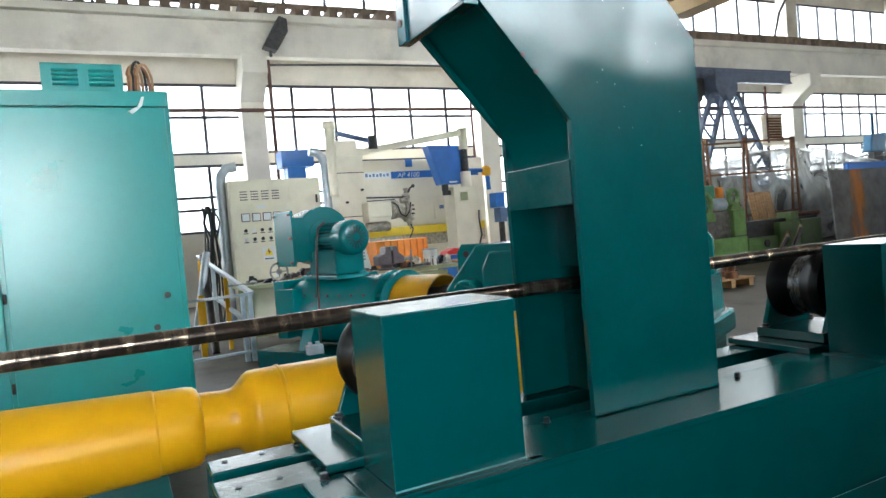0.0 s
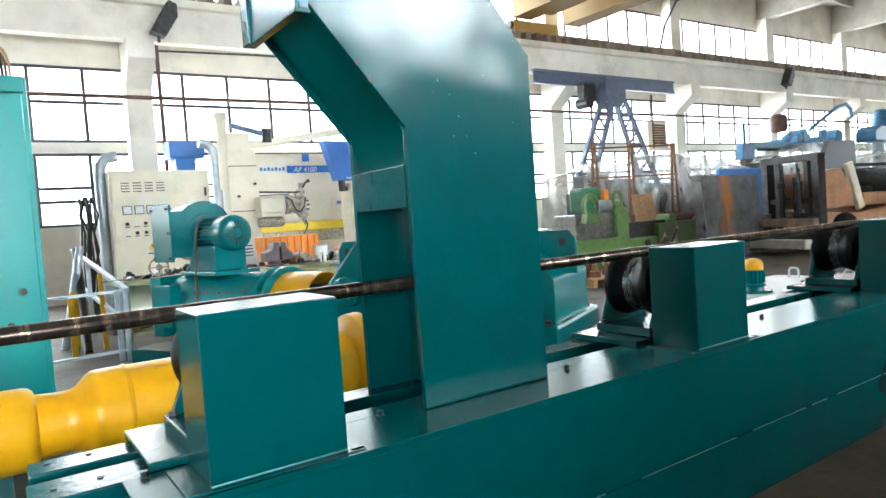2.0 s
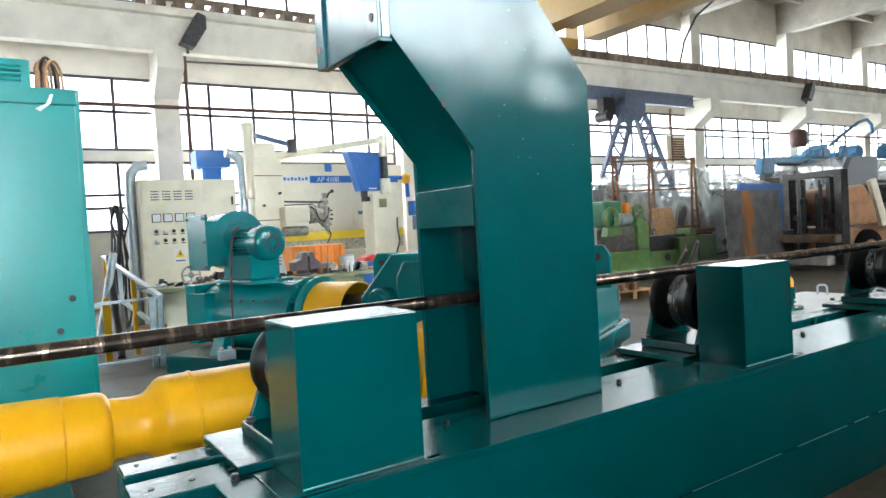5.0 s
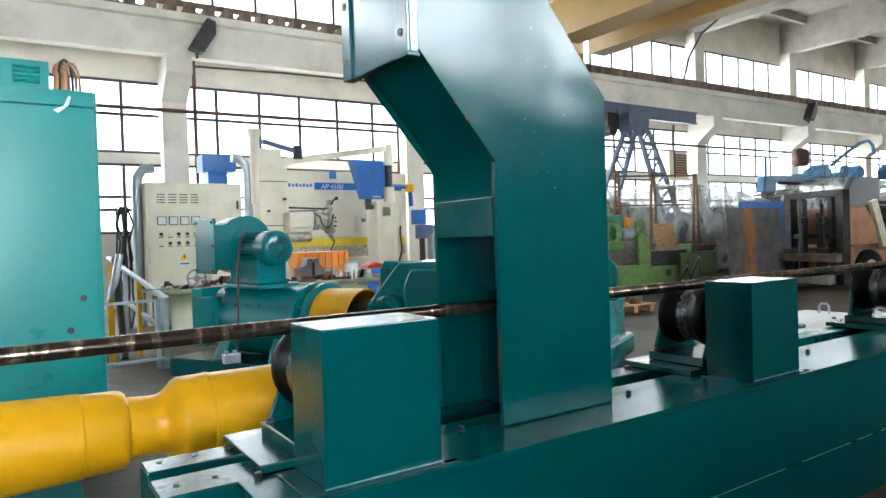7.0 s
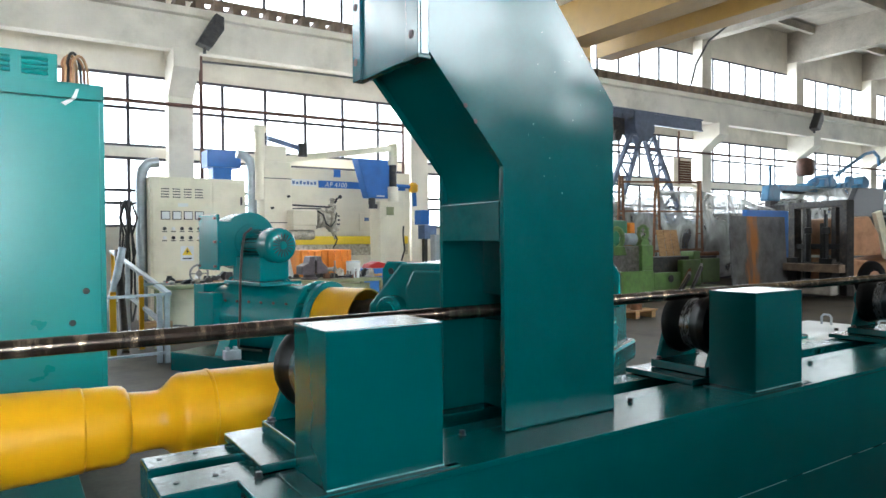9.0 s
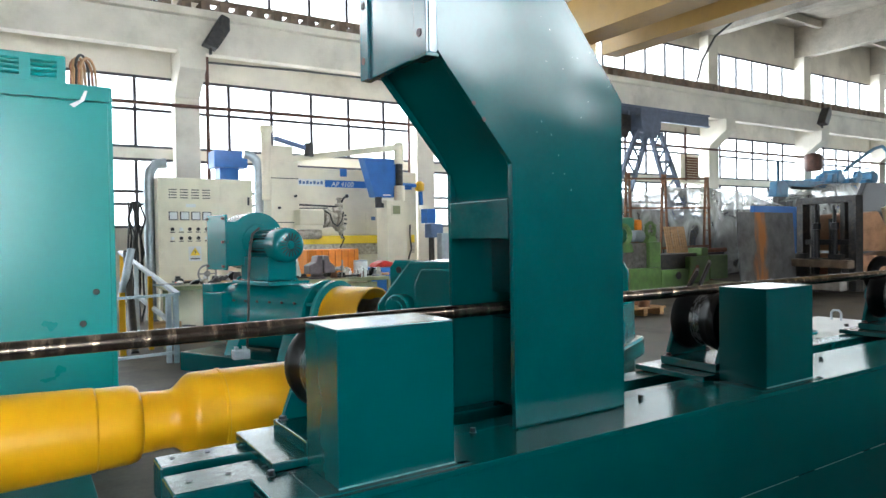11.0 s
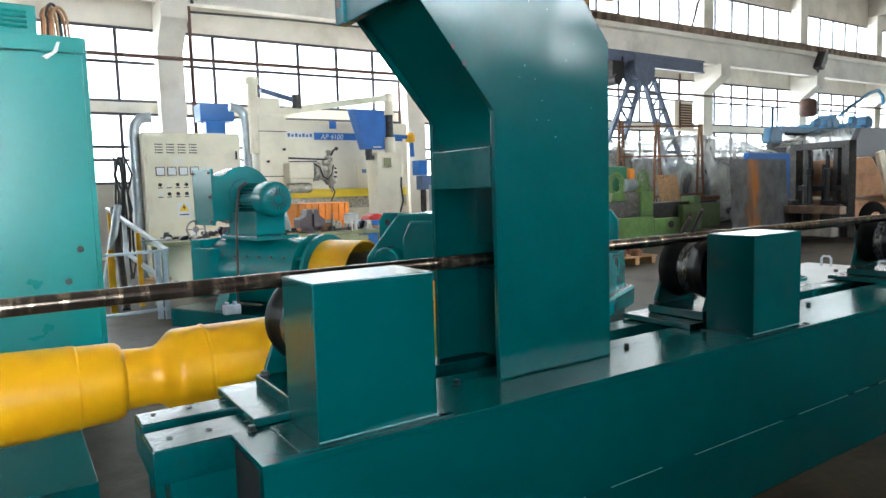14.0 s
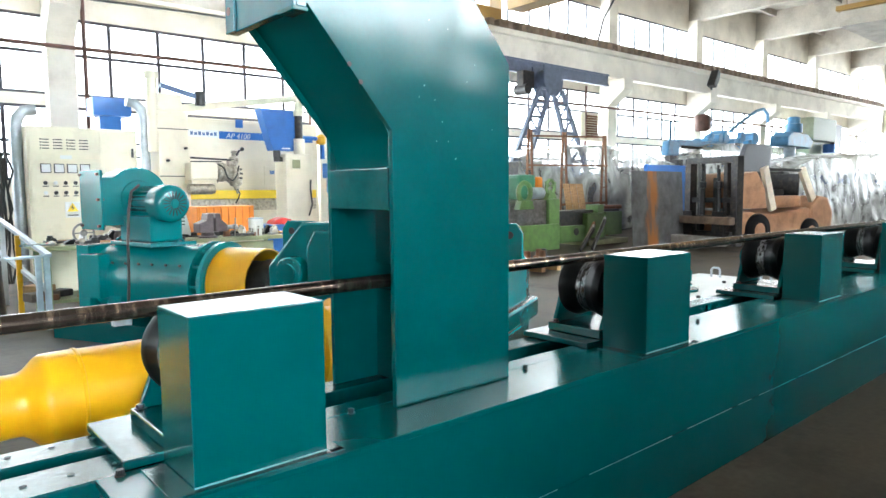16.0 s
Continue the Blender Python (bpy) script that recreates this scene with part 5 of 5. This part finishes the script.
for y in (-0.62, 0.3):
    part("fork", Form().box(-0.36, -0.25, y, y + 0.34, 0.08, 0.9, 0.015).box(-1.3, -0.36, y + 0.08, y + 0.26, 0.08, 0.14, 0.01), dark_steel, fk)
part("hose", Form().tube([(0.12, -0.3, 1.5), (0.25, -0.32, 1.1), (0.2, -0.35, 0.6)], 0.03, 8), cable_mats[2], fk)
part("chassis", Form().prism([(0.25, 0.35), (3.2, 0.3), (3.2, 0.85), (2.7, 0.95), (1.3, 0.8), (0.25, 0.9)], "y", -0.62, 0.62, 0.05), ochre, fk)
part("front_cowl", Form().prism([(0.2, 0.951), (1.2, 0.951), (1.1, 1.45), (0.8, 1.85), (0.3, 1.8), (0.2, 1.5)], "y", -0.6, 0.6, 0.05), ochre, fk)
part("engine_hood", Form().box(1.6, 2.6, -0.5, 0.5, 0.951, 1.25, 0.06), ochre, fk)
part("counterweight", Form().prism([(2.7, 0.35), (3.65, 0.4), (3.7, 0.8), (3.5, 1.2), (3.1, 1.25), (2.75, 0.96)], "y", -0.66, 0.66, 0.1), ochre, fk)
# Cream paint with the sun on the pillars put into its colour.
cream_pillar = material("sunlit_cream_paint", (0.75, 0.66, 0.52), 0.45)
for y in (-0.6, 0.48):
    part("pillar", Form().bar((1.45, y + 0.06, 0.9), (1.1, y + 0.06, 1.95), 0.1, 0.2), cream_pillar, fk)
    part("rear_pillar", Form().bar((3.0, y + 0.06, 1.1), (2.5, y + 0.06, 1.92), 0.1, 0.2), cream_pillar, fk)
part("guard_rail", Form().bar((1.1, -0.54, 1.9), (2.5, -0.54, 1.88), 0.06, 0.07), dark_steel, fk)
# Dark sheet standing in for the shaded cab interior.
part("cab_shade_back", Form().box(2.45, 2.5, -0.5, 0.5, 1.251, 1.8, 0.01), dark_steel, fk)
part("seat", Form().box(1.75, 2.2, -0.3, 0.3, 1.251, 1.4, 0.04), dark_steel, fk)
# Second dark sheet for the cab's shade, on the far side.
part("cab_shade_side", Form().box(1.25, 2.6, 0.45, 0.5, 1.251, 1.88, 0.01), dark_steel, fk)
part("steering_wheel", Form().tube([(1.4 + 0.08 * math.sin(a), 0.2 * math.cos(a), 1.4 + 0.18 * math.sin(a)) for a in (2 * math.pi * k / 16 for k in range(17))], 0.018, 8), dark_steel, fk)
for x, r in ((0.8, 0.42), (2.75, 0.34)):
    for y in (-0.72, 0.5):
        w = part("wheel", Form().lathe((x, y, r), (0, 1, 0), [(0, r * 0.62), (0.02, r * 0.95), (0.05, r), (0.17, r), (0.2, r * 0.95), (0.22, r * 0.62)], 28), black_rubber, fk)
        part("rim", Form().lathe((x, y - 0.005, r), (0, 1, 0), [(0, r * 0.3), (0.01, r * 0.6), (0.22, r * 0.6), (0.23, r * 0.3)], 20), ochre, w)
lg = thing("timber_balk", (16.31, 7.9, 0.14), "grey timber balk lying across the forklift forks", "timber", rz=-14)
part("balk", Form().box(-0.62, -0.4, -1.0, 0.95, 0.0, 0.2, 0.03), material("weathered_timber", (0.30, 0.28, 0.25), 0.85, spots=0.25, scale=6, bump=0.01), lg)
solo("grey_panel", Form().prism([(20.4, 0.0), (22.3, 0.0), (22.3, 2.78), (20.75, 2.74), (20.4, 2.3)], "y", 8.95, 9.1, 0.03), material("slate_grey_paint", (0.09, 0.095, 0.105), 0.5), "slate grey steel panel standing behind the forklift", "panel")

# blue radial machines in the distance
rd = thing("blue_machine", (27.5, 13.9, 0), "large sky blue machine tool rising over the plastic covers", "machine tool")
skyblue = material("sky_blue_machine_paint", (0.045, 0.17, 0.31), 0.45, spots=0.3, scale=3, bump=0.004)
part("tail_block", Form().prism([(23.90, 2.7), (24.71, 2.7), (24.77, 3.1), (24.52, 3.3), (24.02, 3.25)], "y", 13.4, 13.7, 0.05), skyblue, rd)
part("column", Form().box(24.15, 24.64, 13.45, 13.65, 0, 2.7), dark_steel, rd)
part("beam", Form().box(25.02, 32.21, 13.6, 14.1, 3.12, 3.36, 0.04), skyblue, rd)
random.seed(31)
for k in range(11):
    x = 27.1 + 0.45 * k
    h = random.uniform(0.15, 0.75)
    if k % 3 == 1:
        part("gear_wheel", Form().lathe((x, 13.5, 3.5 + h * 0.3), (0, 1, 0), [(0, 0.08), (0.02, 0.1 + 0.2 * h), (0.2, 0.1 + 0.2 * h), (0.25, 0.06)], 16), skyblue, rd)
    else:
        part("gear_head", Form().prism([(x, 3.361), (x + 0.42, 3.361), (x + 0.36, 3.36 + h), (x + 0.08, 3.36 + 0.8 * h)], "y", 13.5, 14.2, 0.04), skyblue, rd)
part("drum", Form().lathe((27.37, 13.9, 3.8), (0, 0, 1), [(0, 0.25), (0.1, 0.32), (0.55, 0.32), (0.65, 0.26), (0.7, 0.1)], 20), brown_pipe, rd)
part("arm", Form().tube([(29.60, 13.8, 3.9), (30.47, 13.8, 4.3), (32.08, 13.8, 4.95), (32.83, 13.8, 5.1), (33.26, 13.8, 4.9), (33.32, 13.8, 4.5)], 0.07, 10), skyblue, rd)
part("post", Form().cyl((24.40, 13.6, 3.3), (24.40, 13.6, 4.0), 0.05, 10), skyblue, rd)
part("screw_rod", Form().cyl((25.02, 13.45, 3.05), (32.21, 13.45, 3.05), 0.05, 10), dark_steel, rd)
dr = thing("drill_head", (33.47, 12.7, 0), "sky blue drilling head on a column over plastic covers", "drilling machine")
part("column", Form().cyl((33.13, 12.7, 0), (33.13, 12.7, 3.6), 0.25, 18), galv, dr)
part("gearbox", Form().prism([(31.94, 3.3), (34.49, 3.25), (34.83, 3.6), (34.15, 3.9), (32.45, 3.95), (31.94, 3.7)], "y", 12.3, 13.1, 0.06), skyblue, dr)
part("motor", Form().lathe((33.47, 12.7, 3.95), (0, 0, 1), [(0, 0.38), (0.4, 0.38), (0.42, 0.28), (0.7, 0.26), (0.74, 0.15)], 20), skyblue, dr)
part("side_motor", Form().lathe((34.83, 12.7, 3.6), (1, 0, 0), [(0, 0.2), (0.4, 0.2), (0.43, 0.1)], 16), skyblue, dr)
gc = thing("green_column", (40.4, 14.3, 0), "tall grey green machine column near the end wall", "machine tool")
part("column", Form().box(38.6, 42.2, 13.9, 15.0, 0.0, 3.9, 0.04), material("grey_green_paint", (0.12, 0.17, 0.11), 0.5), gc)
part("head", Form().box(38.3, 41.5, 13.6, 14.9, 3.901, 5.1, 0.06), material("grey_olive_paint", (0.15, 0.17, 0.11), 0.5), gc)
part("side_box", Form().box(41.55, 42.6, 13.7, 14.6, 3.6, 4.9, 0.04), dark_steel, gc)
part("blue_motor", Form().cyl((40.4, 13.55, 3.3), (40.4, 13.55, 3.75), 0.3, 16), blue, gc)
for k in range(4):
    solo("scaffold_frame", Form().bar((37.5 + 1.5 * k, 9.5, 0), (37.5 + 1.5 * k, 9.5, 3.2), 0.07).bar((37.5 + 1.5 * k, 9.5, 1.6), (39.0 + 1.5 * k, 9.5, 1.6), 0.06).bar((37.5 + 1.5 * k, 9.5, 3.15), (39.0 + 1.5 * k, 9.5, 3.15), 0.06), dark_steel, "dark steel frame by the end wall", "frame", group="frames by the end wall")

# low tank with white lid, small gear motor on it
tk = thing("tank", (7.3, 3.6, 0), "low tank with a white painted lid beside the bed", "tank")
part("body", Form().box(6.65, 8.46, 2.9, 3.85, 0, 0.42, 0.01), teal, tk)
part("lid", Form().box(6.6, 8.51, 2.85, 3.9, 0.421, 0.45, 0.006), white_paint, tk)
for x, y in ((8.31, 3.6), (8.21, 3.0)):
    part("lid_ring", Form().tube([(x, y - 0.05, 0.45), (x, y - 0.05, 0.53), (x, y - 0.03, 0.555), (x, y + 0.03, 0.555), (x, y + 0.05, 0.53), (x, y + 0.05, 0.45)], 0.012, 8), galv, tk)
for x, y in ((7.9, 3.3), (7.4, 3.75), (6.8, 3.0)):
    part("lid_bolt", Form().cyl((x, y, 0.45), (x, y, 0.475), 0.02, 6), dark_steel, tk)
pm = thing("pump_motor", (7.12, 3.35, 0.45), "small teal upright pump motor with a yellow cap", "pump motor")
part("flange", Form().cyl((7.12, 3.35, 0.451), (7.12, 3.35, 0.475), 0.16, 24), teal_cast, pm)
part("foot", Form().lathe((7.12, 3.35, 0.475), (0, 0, 1), [(0, 0.09), (0.03, 0.08), (0.035, 0.1), (0.05, 0.1), (0.06, 0.08)], 24), teal_cast, pm)
part("body", Form().lathe((7.12, 3.35, 0.535), (0, 0, 1), [(0, 0.08), (0.12, 0.08), (0.125, 0.07)], 24), teal_cast, pm)
for k in range(16):
    a = 2 * math.pi * k / 16
    part("cooling_fin", Form().bar((7.12 + 0.088 * math.cos(a), 3.35 + 0.088 * math.sin(a), 0.545), (7.12 + 0.088 * math.cos(a), 3.35 + 0.088 * math.sin(a), 0.65), 0.012, 0.012), teal_cast, pm)
part("cap", Form().lathe((7.12, 3.35, 0.662), (0, 0, 1), [(0, 0.08), (0.01, 0.084), (0.06, 0.082), (0.09, 0.065), (0.105, 0.03)], 24), yellow, pm, "yellow fan cap")

# ---- overhead: jib stand, heater, lamps, pipes, crane ----
jb = thing("lattice_stand", (18.4, 14.9, 0), "grey blue lattice A frame carrying a steel beam", "lattice stand")
for (xa, xb), (xc, xd) in (((18.35, 16.3), (17.85, 15.3)), ((18.45, 20.4), (18.95, 21.5))):
    for x0, x1 in ((xa, xb), (xc, xd)):
        part("leg", Form().bar((x0, 14.45, 4.75), (x1, 14.45, 0.0), 0.13, 0.11), lattice_paint, jb)
    for k in range(10):
        u, w = k / 10, (k + 1) / 10
        p = Vector((xa + (xb - xa) * u, 14.45, 4.75 * (1 - u)))
        q = Vector((xc + (xd - xc) * u, 14.45, 4.75 * (1 - u)))
        part("rung", Form().bar(p, q, 0.07, 0.07), lattice_paint, jb)
        part("lacing", Form().bar(q, (xa + (xb - xa) * w, 14.45, 4.75 * (1 - w)), 0.05, 0.05), lattice_paint, jb)
part("head_plate", Form().prism([(18.0, 5.5), (18.95, 5.5), (18.95, 4.9), (18.7, 4.55), (18.25, 4.55), (18.0, 4.9)], "y", 14.4, 14.46, 0.01).prism([(18.0, 5.5), (18.95, 5.5), (18.95, 4.9), (18.7, 4.55), (18.25, 4.55), (18.0, 4.9)], "y", 14.9, 14.96, 0.01), lattice_paint, jb)
part("head_drum", Form().cyl((18.4, 14.46, 5.1), (18.4, 14.9, 5.1), 0.3, 20), lattice_paint, jb)
part("dark_head", Form().box(17.3, 17.86, 14.7, 15.0, 4.75, 5.3, 0.04).cyl((17.45, 14.6, 4.7), (17.45, 15.1, 4.7), 0.18, 16), dark_steel, jb)
part("beam", Form().box(15.5, 22.4, 15.0, 15.14, 5.28, 5.34).box(15.5, 22.4, 15.0, 15.14, 5.66, 5.72).box(15.5, 22.4, 15.05, 15.08, 5.34, 5.66), lattice_paint, jb)
ht = thing("unit_heater", (22.40, 16.0, 3.4), "cream unit heater with dark louvres on a column", "heater")
part("case", Form().box(21.90, 23.00, 15.9, 16.25, 3.38, 4.4, 0.02), cream, ht)
for k in range(9):
    part("louvre", Form().prism([(15.9, 3.48 + 0.095 * k), (15.85, 3.46 + 0.095 * k), (15.9, 3.54 + 0.095 * k)], "x", 22.20, 22.92), rust, ht)
part("shelf", Form().box(21.30, 23.10, 15.7, 16.25, 3.3, 3.378), cream, ht)


def flood_lamp(x, y, z):
    t = thing("flood_lamp", (x, y, z), "dark flood lamp on a bracket at a column", "lamp", "flood lamps")
    part("housing", Form().prism([(x - 0.28, z + 0.05), (x + 0.12, z + 0.75), (x + 0.3, z + 0.68), (x + 0.3, z + 0.4), (x + 0.02, z - 0.05)], "y", y, y + 0.35, 0.03), dark_steel, t)
    part("bracket", Form().bar((x - 0.1, y + 0.2, z - 0.15), (x - 0.1, y + 0.2, z + 0.2), 0.06), dark_steel, t)
    return t


flood_lamp(4.85, 15.15, 5.75)
flood_lamp(29.9, 14.6, 5.95)
solo("conduit", Form().tube([(4.86, 16.15, 0.5), (4.86, 16.15, 3.0), (4.84, 16.1, 5.9)], 0.045, 8), brown_pipe, "brown conduit running up a column", "conduit", group="conduits")
solo("conduit", Form().tube([(10.25, 16.0, 0.5), (10.25, 16.0, 2.5), (10.25, 16.0, 4.75)], 0.035, 8), brown_pipe, "brown conduit running up beside a column", "conduit", group="conduits")
solo("conduit", Form().tube([(22.2, 15.9, 0.5), (22.2, 15.9, 5.4)], 0.04, 8), brown_pipe, "rusty conduit running up beside the heater", "conduit", group="conduits")
pipe_ = new("wall_pipe", Form().tube([(-20, 16.2, 4.5), (4, 16.2, 4.55), (20, 16.2, 4.62), (50, 16.2, 4.7)], 0.045, 8).mesh("wall_pipe", brown_pipe))
pipe_.matrix_world = WALL_TURN
tagged(pipe_, "long thin brown pipe running along the columns", "pipe")
wire = new("hanging_wire", Form().tube([(4.8, 15.7, 5.5), (7, 15.7, 5.57), (9.5, 15.7, 5.6), (14, 15.7, 5.7)], 0.025, 6).mesh("hanging_wire", cable_mats[2]))
wire.matrix_world = WALL_TURN
tagged(wire, "black cable slung under the crane girder", "cable")
solo("roof_cable", Form().tube([(22.3, 15.5, 6.9), (22.4, 15.3, 7.8), (22.6, 14.9, 8.6), (22.7, 14.2, 9.0), (22.9, 12.0, 9.15), (23.0, 8.0, 9.5), (23.0, 4.0, 9.7)], 0.04, 8), cable_mats[2], "black cable rising from the girder to a roof beam", "cable")

cr = thing("bridge_crane", (16.3, 7.0, 6.9), "ochre painted overhead bridge crane spanning the hall", "crane")
part("box_girder", Form().box(15.2, 15.95, -7.3, 15.5, 7.35, 8.5, 0.02), crane_paint, cr)
part("second_girder", Form().box(17.4, 18.1, -7.3, 15.5, 7.35, 8.5, 0.02), crane_paint, cr)
part("walkway", Form().box(15.951, 16.6, -7.0, 15.2, 7.5, 7.56), crane_paint, cr)
part("end_carriage", Form().box(15.3, 17.2, 15.55, 15.9, 6.98, 7.34, 0.02), crane_paint, cr)
part("rail_wheel", Form().cyl((15.4, 15.86, 7.12), (15.4, 15.98, 7.12), 0.2, 20), dark_steel, cr)
part("buffer", Form().cyl((15.2, 15.72, 7.2), (15.3, 15.72, 7.2), 0.12, 14), dark_steel, cr)
c2 = thing("crane_platform", (33, 9.0, 8), "ochre steel crane platform hanging under the roof", "crane")
part("platform", Form().box(31.2, 36.0, 4.0, 10.2, 7.9, 8.5, 0.02), concrete_dark, c2)
part("rim", Form().box(31.0, 36.0, 3.9, 10.3, 8.501, 8.7, 0.02), crane_paint, c2)
for k in range(6):
    part("post", Form().box(31.1, 31.25, 4.2 + 1.15 * k, 4.35 + 1.15 * k, 8.7, 10.38), concrete_dark, c2)
